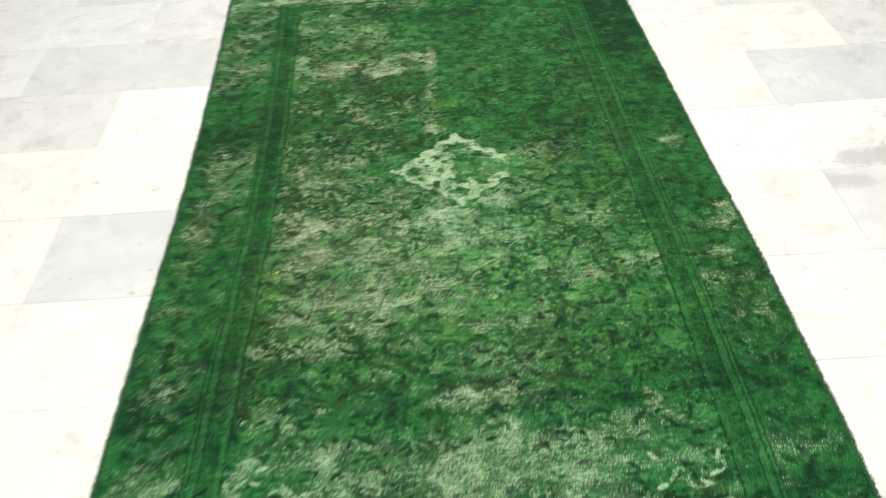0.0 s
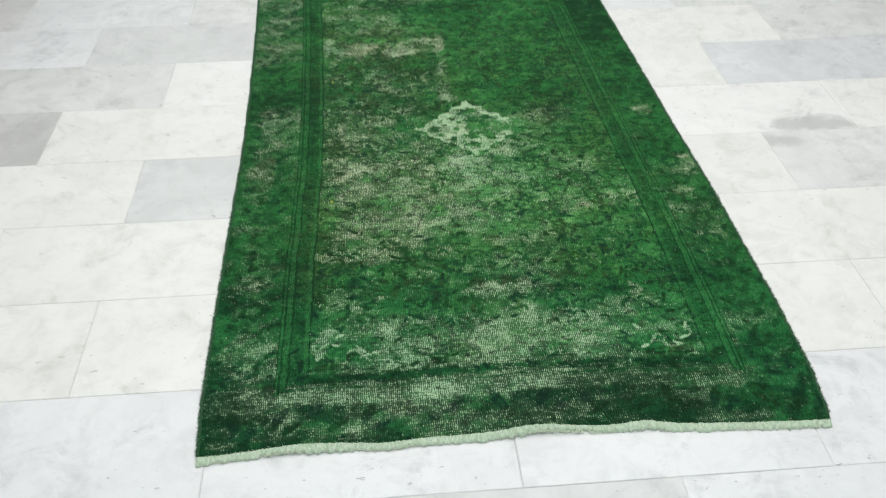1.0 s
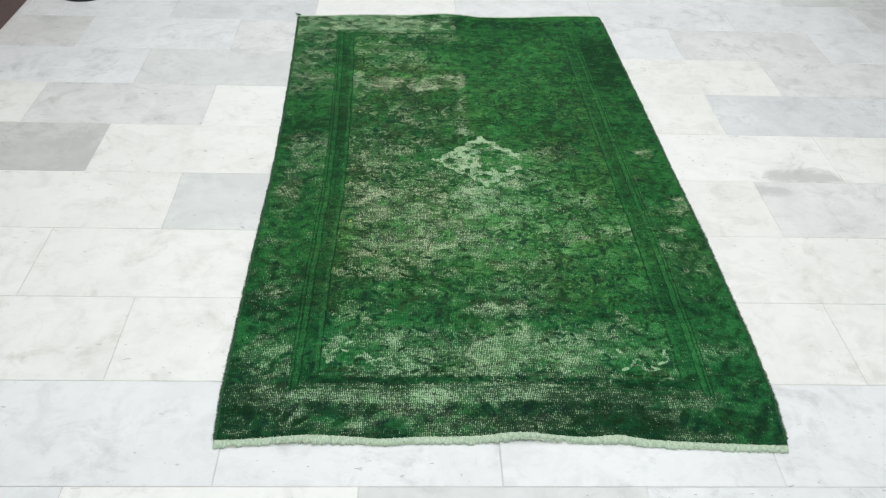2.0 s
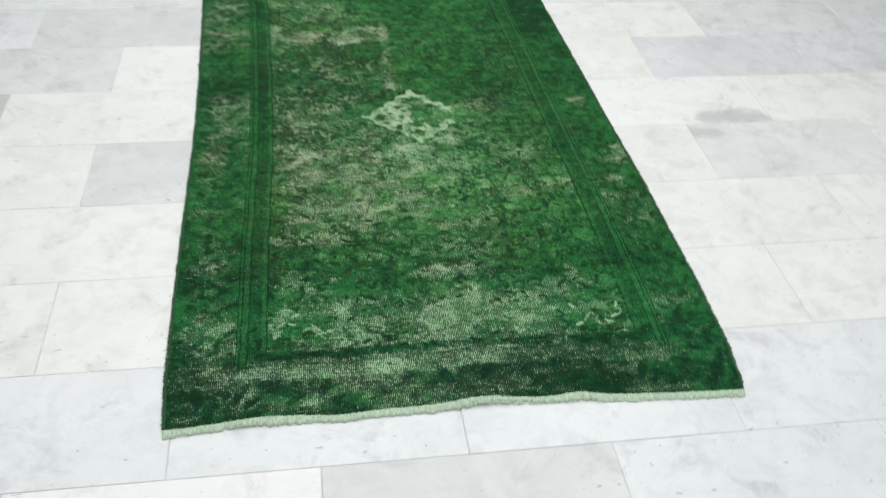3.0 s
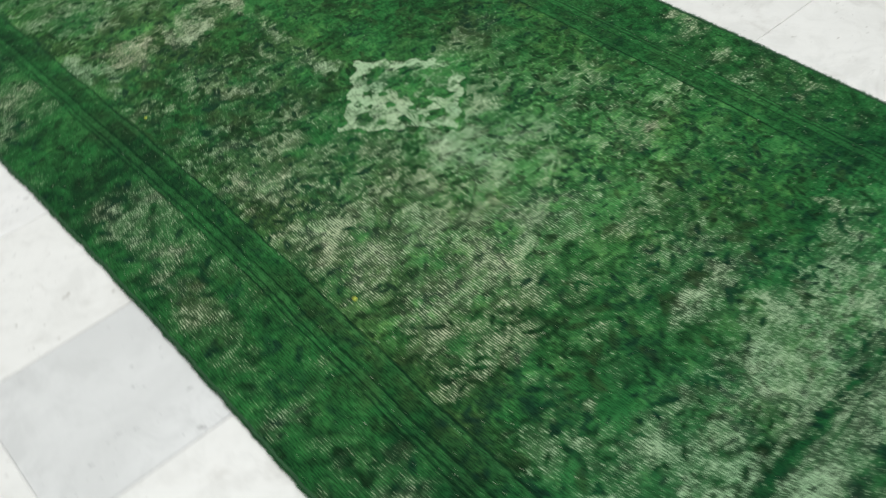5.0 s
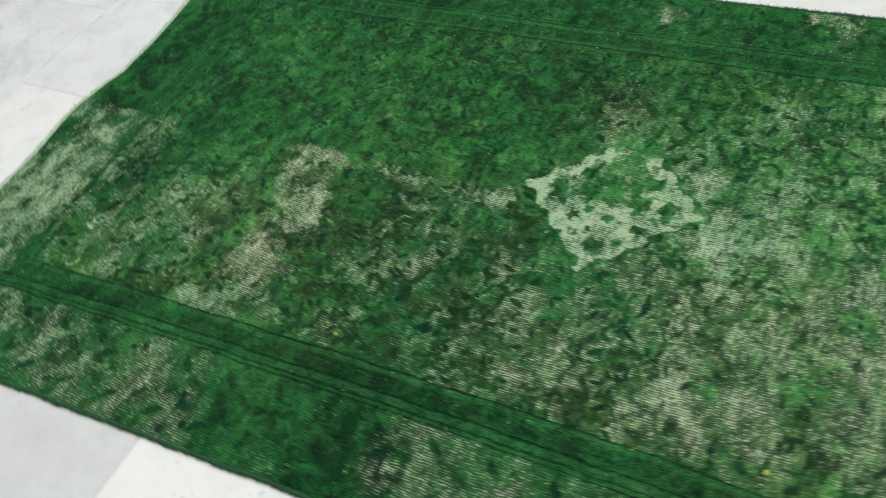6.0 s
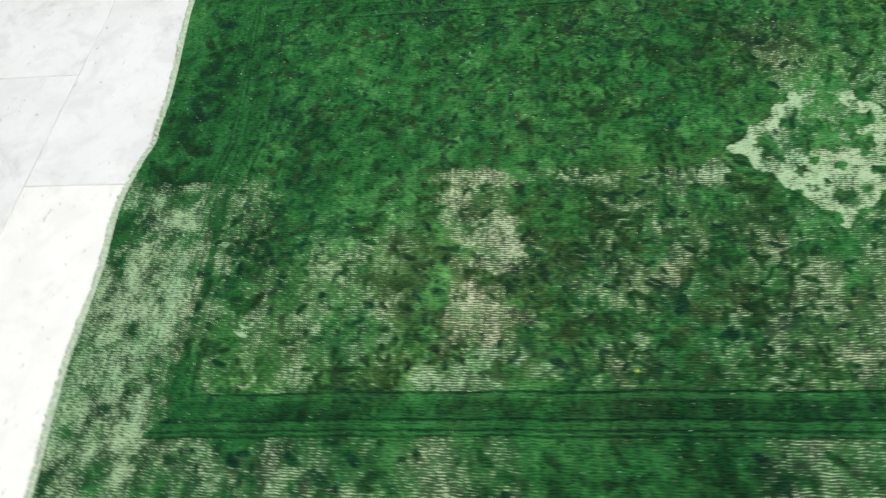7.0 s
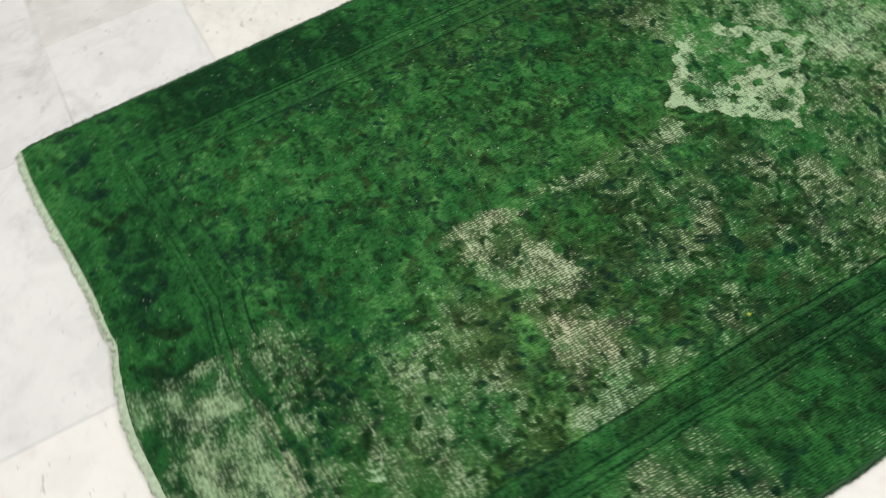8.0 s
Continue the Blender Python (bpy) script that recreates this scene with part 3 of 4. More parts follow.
dye = lerp(dye, np.array((0.030, 0.056, 0.020)) + 0 * dye, 0.72 * earth * field)
# a pendant of thin dark lines below the medallion
for x0, y0, x1, y1 in ((-0.02, 1.05, -0.13, 0.955), (-0.02, 1.05, 0.10, 0.96), (-0.13, 0.955, 0.05, 0.84), (0.10, 0.96, -0.08, 0.84), (-0.08, 0.84, -0.14, 0.80), (0.05, 0.84, 0.11, 0.80)):
    f = np.clip(((bend_x - x0) * (x1 - x0) + (bend_y - y0) * (y1 - y0)) / ((x1 - x0) ** 2 + (y1 - y0) ** 2), 0, 1)
    away = np.hypot(bend_x - x0 - f * (x1 - x0), bend_y - y0 - f * (y1 - y0))
    np.maximum(dark, 0.8 * (1 - step(away, 0.0018, 0.0042)), out=dark)
stamp(dark, "wreath", -0.015, 0.895, 0.024, 0.4, 1.0)
stamp(light, "leaf", -0.015, 0.895, 0.016, 0.4, 0.9)
rub = step(fractal(gx, gy, 0.014, 361, 2), 0.34, 0.58)
dye = lerp(dye, ink, 0.86 * dark * (0.6 + 0.4 * rub))

# guard stripes
for at, wide, amount, up in ((0.0, 0.0016, 0.9, 0), (0.005, 0.0030, 0.5, 1), (0.009, 0.0018, 0.95, 0), (0.0175, 0.0060, 0.5, 1), (0.0255, 0.0018, 0.95, 0), (0.041, 0.0125, 0.42, 0), (0.0605, 0.0046, 0.65, 1), (0.067, 0.0018, 0.95, 0)):
    line = (1 - step(np.abs(guard - at), wide * 0.6, wide * 1.5)) * amount
    line = line * (0.65 + 0.35 * value_noise(gx, gy, 0.05, 0.05, 99)) * (1 - 0.45 * step(gx, 0.0, 0.1) * step(gy, 2.0, 2.2)) * (0.7 if up else 1.0 - 0.3 * side_guard * (wide > 0.01)) * (1 - 0.4 * end_guard * (gy < 1))
    goal = dye * 0 + (np.array((0.038, 0.18, 0.050)) if up else np.array((0.003, 0.026, 0.010)))
    dye = lerp(dye, goal, line)

# ---- wear: (x, y, rx, ry, amount, warmth of the bare cotton) ----
WEAR_BROAD = [
    (-0.03, 0.20, 0.55, 0.06, 0.36, 0.4), (-0.60, 0.8, 0.05, 0.4, 0.16, 0.6), (-0.12, 0.78, 0.30, 0.12, 0.16, 0.5), (-0.1, 1.15, 0.36, 0.25, 0.26, 0.5),
    (-0.18, 0.98, 0.30, 0.34, 0.26, 0.9), (-0.07, 0.40, 0.34, 0.09, 0.46, 0.4), (-0.24, 1.83, 0.20, 0.06, 0.24, 0.9), (-0.30, 2.33, 0.33, 0.09, 0.46, 0.5),
    (-0.60, 1.1, 0.05, 0.30, 0.13, 0.7), (0.0, 0.19, 0.60, 0.06, 0.28, 0.5), (-0.58, 0.35, 0.07, 0.20, 0.2, 0.4), (0.20, 0.90, 0.22, 0.30, 0.22, 0.6),
    (-0.27, 1.45, 0.20, 0.20, 0.26, 0.5), (-0.30, 2.06, 0.20, 0.14, 0.30, 0.4), (-0.25, 1.62, 0.20, 0.10, 0.30, 0.6), (0.56, 0.80, 0.05, 0.30, 0.08, 0.6), (0.30, 0.50, 0.12, 0.10, 0.1, 0.8), (-0.60, 1.85, 0.06, 0.12, 0.1, 0.7),
    (-0.35, 2.365, 0.33, 0.085, 0.62, 0.5), (-0.62, 2.30, 0.07, 0.14, 0.5, 0.4), (-0.20, 1.50, 0.20, 0.07, 0.14, 0.5),
    (-0.1, 0.56, 0.30, 0.04, 0.14, 0.5), (0.08, 1.08, 0.14, 0.12, 0.26, 0.4), (-0.60, 2.2, 0.07, 0.2, 0.25, 0.5),
]
WEAR_WIDE = [
    (-0.25, 1.03, 0.15, 0.20, 0.46, 0.75), (-0.10, 0.86, 0.20, 0.08, 0.34, 0.5), (0.03, 1.06, 0.12, 0.11, 0.44, 0.2), (0.20, 0.87, 0.10, 0.04, 0.36, 0.7),
    (-0.04, 0.40, 0.36, 0.05, 0.62, 0.4), (0.20, 0.385, 0.18, 0.030, 0.30, 0.5), (-0.055, 1.62, 0.025, 0.20, 0.32, 0.6), (-0.25, 1.25, 0.14, 0.08, 0.34, 0.6), (-0.04, 1.18, 0.05, 0.10, 0.4, 0.3), (-0.2, 1.45, 0.16, 0.06, 0.26, 0.4),
    (-0.05, 0.195, 0.50, 0.030, 0.24, 0.4), (-0.56, 0.24, 0.07, 0.07, 0.32, 0.4), (-0.585, 0.40, 0.045, 0.06, 0.45, 0.3),
    (-0.60, 1.15, 0.035, 0.25, 0.34, 0.7), (0.04, 0.60, 0.10, 0.04, 0.18, 0.4), (0.28, 0.48, 0.08, 0.08, 0.16, 0.7),
]
WEAR_FIELD_FAR = [
    (-0.052, 1.860, 0.017, 0.040, 1.5, 0.9), (-0.045, 1.795, 0.012, 0.035, 1.2, 0.9), (-0.040, 1.735, 0.014, 0.035, 0.9, 0.7), (-0.044, 1.640, 0.013, 0.06, 0.6, 0.5),
    (-0.048, 1.462, 0.026, 0.030, 0.6, 0.4), (-0.163, 1.845, 0.020, 0.038, 1.1, 0.8), (-0.172, 1.788, 0.030, 0.018, 1.0, 0.7), (-0.205, 1.805, 0.022, 0.036, 1.0, 0.7),
    (-0.130, 1.878, 0.028, 0.022, 0.5, 0.8), (-0.325, 1.828, 0.030, 0.034, 1.8, 1.0), (-0.318, 1.770, 0.020, 0.020, 1.3, 0.9), (-0.306, 1.868, 0.022, 0.020, 0.6, 1.0),
    (-0.422, 1.858, 0.020, 0.045, 0.8, 0.3), (-0.386, 1.790, 0.020, 0.040, 0.6, 0.4), (-0.408, 1.722, 0.022, 0.028, 0.5, 0.3),
]
WEAR_FIELD_MID = [
    (-0.041, 1.075, 0.038, 0.061, 1.6, 0.2), (0.058, 1.025, 0.037, 0.075, 0.55, 0.3), (-0.032, 0.957, 0.034, 0.040, 0.55, 0.4),
    (-0.334, 1.019, 0.066, 0.100, 0.6, 0.8), (-0.229, 1.057, 0.076, 0.136, 0.5, 0.6), (-0.375, 1.131, 0.052, 0.050, 0.28, 0.9),
    (-0.286, 0.852, 0.096, 0.070, 0.55, 0.7), (-0.166, 0.859, 0.045, 0.053, 0.5, 0.7), (-0.378, 0.804, 0.046, 0.067, 0.4, 0.9),
    (0.001, 0.847, 0.073, 0.040, 0.55, 0.4), (0.238, 0.863, 0.058, 0.022, 0.75, 1.0), (0.228, 1.019, 0.051, 0.035, 0.35, 0.6),
    (-0.326, 1.272, 0.071, 0.075, 0.42, 0.8), (-0.202, 1.215, 0.062, 0.059, 0.35, 0.7),
]
WEAR_FIELD_NEAR = [
    (-0.416, 0.405, 0.025, 0.039, 1.0, 0.1), (-0.317, 0.362, 0.053, 0.027, 0.8, 0.2), (-0.226, 0.400, 0.062, 0.049, 0.5, 0.5),
    (-0.123, 0.399, 0.055, 0.052, 0.65, 0.5), (-0.016, 0.439, 0.070, 0.049, 0.6, 0.4), (0.070, 0.395, 0.063, 0.048, 0.55, 0.5),
    (0.180, 0.383, 0.055, 0.035, 0.35, 0.7), (0.296, 0.426, 0.034, 0.028, 0.55, 0.6), (0.347, 0.349, 0.025, 0.021, 0.85, 0.2),
    (0.290, 0.523, 0.020, 0.057, 0.35, 0.9), (0.007, 0.545, 0.088, 0.022, 0.5, 0.4), (-0.397, 0.566, 0.057, 0.066, 0.3, 0.5),
    (-0.325, 0.544, 0.036, 0.087, 0.35, 0.5), (0.089, 0.624, 0.045, 0.028, 0.4, 0.4),
]
WEAR_GUARD_NEAR = [
    (-0.343, 0.273, 0.142, 0.019, 0.7, 0.4), (-0.109, 0.268, 0.105, 0.019, 0.8, 0.4), (0.049, 0.274, 0.067, 0.016, 0.8, 0.4),
    (0.208, 0.266, 0.121, 0.015, 0.6, 0.5), (0.422, 0.260, 0.065, 0.013, 0.65, 0.7), (-0.293, 0.333, 0.080, 0.011, 0.8, 0.3),
    (0.02, 0.315, 0.36, 0.010, 0.6, 0.4),
]
WEAR_BORDER_NEAR = [
    (-0.532, 0.245, 0.063, 0.038, 0.36, 0.5), (-0.390, 0.193, 0.087, 0.030, 0.22, 0.5), (-0.158, 0.191, 0.033, 0.040, 0.5, 0.5),
    (-0.012, 0.161, 0.033, 0.033, 0.4, 0.9), (0.147, 0.176, 0.039, 0.040, 0.3, 0.6), (0.362, 0.177, 0.052, 0.027, 0.3, 0.7),
    (0.262, 0.136, 0.077, 0.013, 0.3, 0.6), (-0.277, 0.143, 0.149, 0.012, 0.3, 0.5), (-0.585, 0.170, 0.049, 0.039, 0.3, 0.5),
    (-0.578, 0.417, 0.048, 0.048, 0.45, 0.4), (-0.560, 0.316, 0.052, 0.022, 0.5, 0.4), (0.551, 0.281, 0.041, 0.029, 0.3, 0.8),
]
WEAR_BORDER_SIDE = [
    (-0.590, 1.864, 0.042, 0.055, 0.42, 0.7), (-0.620, 2.005, 0.046, 0.048, 0.3, 0.6), (-0.579, 1.359, 0.034, 0.042, 0.26, 0.6),
    (-0.603, 1.111, 0.036, 0.050, 0.36, 0.9), (-0.590, 1.239, 0.032, 0.039, 0.35, 0.7), (-0.606, 0.986, 0.032, 0.036, 0.26, 0.8),
    (-0.597, 0.828, 0.044, 0.029, 0.5, 0.6), (-0.587, 0.610, 0.034, 0.041, 0.3, 0.5), (0.549, 1.688, 0.042, 0.039, 0.5, 0.9),
    (0.538, 1.343, 0.023, 0.022, 0.85, 0.9), (0.593, 1.064, 0.025, 0.034, 0.35, 0.9), (0.558, 0.888, 0.037, 0.036, 0.25, 0.7),
    (0.557, 0.722, 0.029, 0.023, 0.22, 0.7),
]
WEAR_BORDER_FAR = [
    (-0.418, 2.304, 0.207, 0.039, 0.75, 0.6), (-0.176, 2.335, 0.145, 0.052, 0.6, 0.6), (-0.594, 2.362, 0.065, 0.069, 0.6, 0.5),
    (-0.328, 2.410, 0.300, 0.030, 0.55, 0.4), (-0.369, 2.181, 0.135, 0.043, 0.35, 0.5), (-0.22, 2.325, 0.22, 0.020, 0.8, 0.3), (-0.06, 2.32, 0.04, 0.03, 0.5, 0.5), (-0.10, 2.22, 0.05, 0.03, 0.4, 0.4),
]
wear, warmth = np.zeros_like(gx), np.zeros_like(gx) + 0.5
for rows in (WEAR_BROAD, WEAR_WIDE, WEAR_FIELD_FAR, WEAR_FIELD_MID, WEAR_FIELD_NEAR, WEAR_GUARD_NEAR, WEAR_BORDER_NEAR, WEAR_BORDER_SIDE, WEAR_BORDER_FAR):
    amount, warm = patches(rows)
    warmth = np.where(amount > np.maximum(wear, 0.03), warm, warmth)
    wear = np.maximum(wear, amount)
# the rug was folded along its middle: the far right quarter is hardly worn
fold_x = gx + 0.05 * (fractal(gx, gy, 0.03, 501, 3) - 0.5) + 0.05 * (fractal(gx, gy, 0.11, 505, 2) - 0.5)
fold = step(fold_x, AXIS_X - 0.016, AXIS_X + 0.006) * step(gy, 1.42, 1.5)
wear = wear * (1 - 0.95 * fold)
mottle = fractal(gx, gy, 0.03, 121, 3, 1.2)
near_guard = np.maximum(1 - step(np.abs(guards[2] + 0.008), 0.016, 0.030), np.maximum(0.8 * (1 - step(np.abs(guards[2] - 0.024), 0.003, 0.006)), 0.7 * (1 - step(np.abs(guards[2] - 0.072), 0.012, 0.020))))
near_guard = near_guard * step(gx, -0.60, -0.50) * (1 - step(gx, 0.42, 0.50)) * (1 - 0.6 * step(gx, 0.0, 0.25)) * (0.55 + 0.45 * step(fractal(gx, gy, 0.05, 541, 2), 0.3, 0.6))
wear = 0.64 * (1 - np.exp(-2.1 * wear)) * (0.68 + 0.44 * step(mottle, 0.3, 0.7)) - 0.24 * np.maximum(dark, 0.6 * earth) * step(mottle, 0.25, 0.55) - 0.12 * buds
wear = wear * (1 - 0.75 * side_guard)
wear = wear + (0.16 * step(fractal(gx, gy, 0.16, 131, 3, 2.0), 0.42, 0.72) + 0.05 + 0.045 * step(gx, -0.1, 0.1) * (1 - step(gy, 1.2, 1.5)) + 0.04 * outer) * (1 - fold) * (1 - 0.7 * side_guard) + 0.02
far_side = step(gy, 2.0, 2.2)
# the dark lines of the guard outlast the pale ground round them
for at, wide in ((0.015, 0.0036), (0.043, 0.0075)):
    wear = wear - 0.22 * end_guard * (1 - step(np.abs(guard - at), wide * 0.5, wide * 1.2)) * (0.5 + 0.5 * step(mottle, 0.3, 0.6))
wear = np.minimum(wear, 0.33 + 0.15 * step(mottle, 0.3, 0.7) + 0.10 * np.exp(-(((gx + 0.19) / 0.17) ** 2 + ((gy - 1.82) / 0.06) ** 2)) + 0.24 * np.exp(-(((gx + 0.035) / 0.05) ** 2 + ((gy - 1.085) / 0.05) ** 2))) - 0.05 * far_side

# scrolls of bare cotton left where a pale motif was
scroll = np.zeros_like(gx)
for x, y, kind, size, turn in ((-0.412, 0.396, "hook", 0.034, 0.0), (-0.428, 0.378, "leaf", 0.024, 1.4), (-0.380, 0.428, "leaf", 0.016, 0.3), (-0.350, 0.364, "hook", 0.020, 4.2), (-0.322, 0.366, "leaf", 0.016, 0.2), (-0.295, 0.348, "vine", 0.028, -0.5), (0.345, 0.352, "hook", 0.020, 1.6), (0.305, 0.360, "leaf", 0.016, 0.9), (0.385, 0.378, "hook", 0.014, 3.0),
        (-0.424, 0.424, "hook", 0.016, 2.0), (-0.415, 0.402, "leaf", 0.020, 0.7), (-0.424, 0.372, "leaf", 0.024, 1.0), (-0.372, 0.357, "hook", 0.018, 1.1), (-0.335, 0.382, "leaf", 0.020, 2.4), (-0.287, 0.354, "hook", 0.015, 5.0), (-0.300, 0.374, "leaf", 0.016, 0.1), (-0.390, 0.400, "leaf", 0.014, 2.8),
        (0.283, 0.345, "leaf", 0.018, 0.4), (0.320, 0.364, "wreath", 0.016, 0.2), (0.357, 0.346, "leaf", 0.018, 2.6), (0.390, 0.402, "leaf", 0.016, 1.2), (0.276, 0.405, "leaf", 0.016, 2.1), (0.376, 0.366, "leaf", 0.016, 0.3), (-0.331, 2.190, "ring", 0.014, 0), (-0.354, 2.198, "leaf", 0.018, 1.2), (-0.430, 2.168, "hook", 0.016, 0.8), (-0.405, 2.172, "leaf", 0.012, 2.0)):
    stamp(scroll, kind, x, y, size, turn, 1.0)
warmth = np.where(scroll > 0.3, 0.1, warmth)
far_end = step(guards[3], 0.03, -0.02) * (1 - step(gx, AXIS_X - 0.03, AXIS_X)) * (1 - 0.2 * dark)
wear = wear + 0.19 * far_end * step(mottle, 0.25, 0.6)
warmth = warmth * (1 - 0.6 * far_end)
# medallion: a scalloped lozenge of bare cotton with small flowers left in it
MED_X, MED_Y = 0.005, 1.292
ma = gx - MED_X + (fractal(gx, gy, 0.020, 141, 3) - 0.5) * 0.022
mb = gy - MED_Y + (fractal(gx, gy, 0.020, 151, 3) - 0.5) * 0.022
lozenge = np.abs(ma) / 0.160 + np.abs(mb) / 0.153
along = np.abs(ma) / 0.160 - np.abs(mb) / 0.153
scallop = 0.055 * np.cos(along * 12.5)
broken = step(fractal(gx, gy, 0.035, 531, 2), 0.32, 0.55)
rim = (1 - step(np.abs(lozenge - 0.90 - scallop), 0.08, 0.15)) * (0.80 + 0.28 * broken) * (1 - 0.5 * step(ma, 0.105, 0.13))
whole = 0.54 + 0.44 * step(-ma - 0.45 * mb, -0.028, 0.02)
inside = (1 - step(lozenge, 0.80, 0.95)) * whole * (0.85 + 0.2 * broken)
florets = np.zeros_like(gx)
for a, b, r in ((0.003, 0.100, 0.019), (0.0, -0.104, 0.021), (-0.112, -0.010, 0.017), (0.118, -0.010, 0.022), (0.048, 0.058, 0.016), (-0.052, 0.052, 0.012), (0.052, -0.055, 0.017), (-0.058, -0.066, 0.014), (0.006, 0.036, 0.019), (0.008, -0.002, 0.020), (0.002, -0.046, 0.022), (0.040, 0.006, 0.018), (0.032, 0.034, 0.012), (0.034, -0.030, 0.012), (-0.030, 0.030, 0.010), (-0.092, -0.040, 0.008), (-0.088, 0.038, 0.009), (-0.022, -0.118, 0.008), (0.084, -0.048, 0.012), (0.078, 0.048, 0.012), (-0.030, -0.085, 0.008), (-0.080, 0.015, 0.007), (-0.028, 0.075, 0.008), (-0.045, -0.012, 0.008), (0.082, 0.02, 0.010)):
    turn = np.arctan2(mb - b, ma - a)
    florets = np.maximum(florets, 1 - step(np.hypot(ma - a, mb - b) * (1 + 0.16 * np.cos(5 * turn)), r * 0.75, r * 1.12))
rim, inside = rim * (1 - 0.45 * florets), inside * (1 - florets)
tatter = fractal(gx, gy, 0.012, 551, 3)
med = np.maximum(rim, inside) * (0.72 + 0.26 * step(mottle, 0.25, 0.6)) * (0.70 + 0.34 * step(tatter, 0.28, 0.52))
wear = np.where(lozenge < 1.10, np.maximum(wear * 0.45, med * 0.74), wear)
warmth = np.where(lozenge < 1.06, 0.25, warmth)
# worn and whole places stand apart
bits = fractal(gx, gy, 0.045, 521, 3, 1.6)
wear = np.where(lozenge < 1.12, wear, wear * (0.70 + 0.36 * step(bits, 0.3, 0.7)) - 0.11 * field * step(gx, 0.12, 0.3) * (1 - step(gy, 0.75, 0.95)))
wear = wear * (1 - 0.34 * (1 - step(gy, 0.27, 0.38)) * (0.6 + 0.4 * step(gx, -0.15, 0.22))) + 0.15 * near_guard * (1 - 0.5 * dark)
wear = wear * (1 - 0.09 * np.exp(-(((gx + 0.18) / 0.28) ** 2 + ((gy - 0.84) / 0.20) ** 2)) - 0.22 * outer * (gx < 0) * step(gy, 0.6, 0.8) * (1 - step(gy, 1.2, 1.4)))
halo = np.exp(-(((gx + 0.37) / 0.085) ** 2 + ((gy - 0.385) / 0.05) ** 2)) + np.exp(-(((gx - 0.345) / 0.05) ** 2 + ((gy - 0.36) / 0.03) ** 2))
wear = np.maximum(wear * (1 - 0.15 * halo), 0.64 * scroll * (0.72 + 0.28 * broken))
warmth = warmth * (1 - 0.55 * (1 - step(gy, 0.45, 0.65)) - 0.3 * near_guard)
wear = np.clip(wear, 0, 1)

cotton = lerp(np.array((0.37, 0.57, 0.34)) + 0 * dye, np.array((0.56, 0.595, 0.40)), np.clip(0.85 * warmth + 0.5 * (fractal(gx, gy, 0.06, 161, 2) - 0.5), 0, 1))

cotton = lerp(cotton, cotton * np.array((0.88, 0.93, 0.88)), far_end)

# relief: pile height, sunken worn places, the waves of the ends
gz = 0.0062 + 0.0012 * (fine - 0.5) - 0.0022 * wear - 0.0010 * (1 - step(np.abs(guard - 0.023), 0.001, 0.003)) + 0.0025 * (fractal(gx, gy, 0.35, 171, 2) - 0.5)
near_wave = 0.007 * np.exp(-(((gx - 0.02) / 0.07) ** 2)) + 0.005 * np.exp(-(((gx - 0.225) / 0.045) ** 2)) + 0.004 * np.exp(-(((gx + 0.45) / 0.07) ** 2))
gz = gz + near_wave * np.exp(-((d_near / 0.06) ** 2)) + 0.007 * np.exp(-(((gx + 0.06) / 0.12) ** 2)) * np.exp(-((d_far / 0.07) ** 2))
edge = np.minimum(np.minimum(d_left, d_right), 0.02) / 0.02
gz = gz * (0.55 + 0.45 * np.sqrt(np.clip(edge, 0, 1)))


def sheet(name, x, y, z, mat, skirt=True):
    """A grid with sides that come down to the floor."""
    ny, nx = x.shape
    idx = np.arange(ny * nx).reshape(ny, nx)
    faces = np.stack([idx[:-1, :-1], idx[:-1, 1:], idx[1:, 1:], idx[1:, :-1]], -1).reshape(-1, 4)
    verts = np.stack([x, y, z], -1).reshape(-1, 3)
    if skirt:
        loop = np.concatenate([idx[0, :], idx[1:, -1], idx[-1, -2::-1], idx[-2:0:-1, 0]])
        low = verts[loop].copy()
        low[:, 2] = np.maximum(low[:, 2] - 0.007, 0.0006)
        n0 = len(verts)
        verts = np.concatenate([verts, low])
        k = np.arange(len(loop))
        k1 = (k + 1) % len(loop)
        faces = np.concatenate([faces, np.stack([loop[k1], loop[k], n0 + k, n0 + k1], -1)])
    me = bpy.data.meshes.new(name)
    me.vertices.add(len(verts))
    me.vertices.foreach_set("co", verts.astype(np.float32).ravel())
    me.loops.add(faces.size)
    me.loops.foreach_set("vertex_index", faces.astype(np.int32).ravel())
    me.polygons.add(len(faces))
    me.polygons.foreach_set("loop_start", np.arange(0, faces.size, 4, dtype=np.int32))
    me.polygons.foreach_set("use_smooth", np.ones(len(faces), bool))
    me.materials.append(mat)
    me.update(calc_edges=True)
    me.validate()
    return me


rug = new("rug")
tagged(rug, "worn green overdyed wool rug with faded medallion on marble floor", "rug")
pile_mesh = sheet("rug_face", gx, gy, gz, PILE)
count = len(pile_mesh.vertices)
for name, rgb, alpha in (("dye", dye, wear), ("cotton", cotton, np.ones_like(gx))):
    data = np.ones((count, 4), np.float32)
    data[: gx.size, :3] = np.clip(rgb, 0, 1).reshape(-1, 3)
    data[: gx.size, 3] = alpha.ravel()
    data[gx.size :, :3] = (0.02, 0.10, 0.03)
    data[gx.size :, 3] = 0.1
    pile_mesh.attributes.new(name, "FLOAT_COLOR", "POINT").data.foreach_set("color", data.ravel())
pile = new("rug_face", pile_mesh)
pile.parent = rug
tagged(pile, "green wool pile with a faded floral pattern and bare patches")


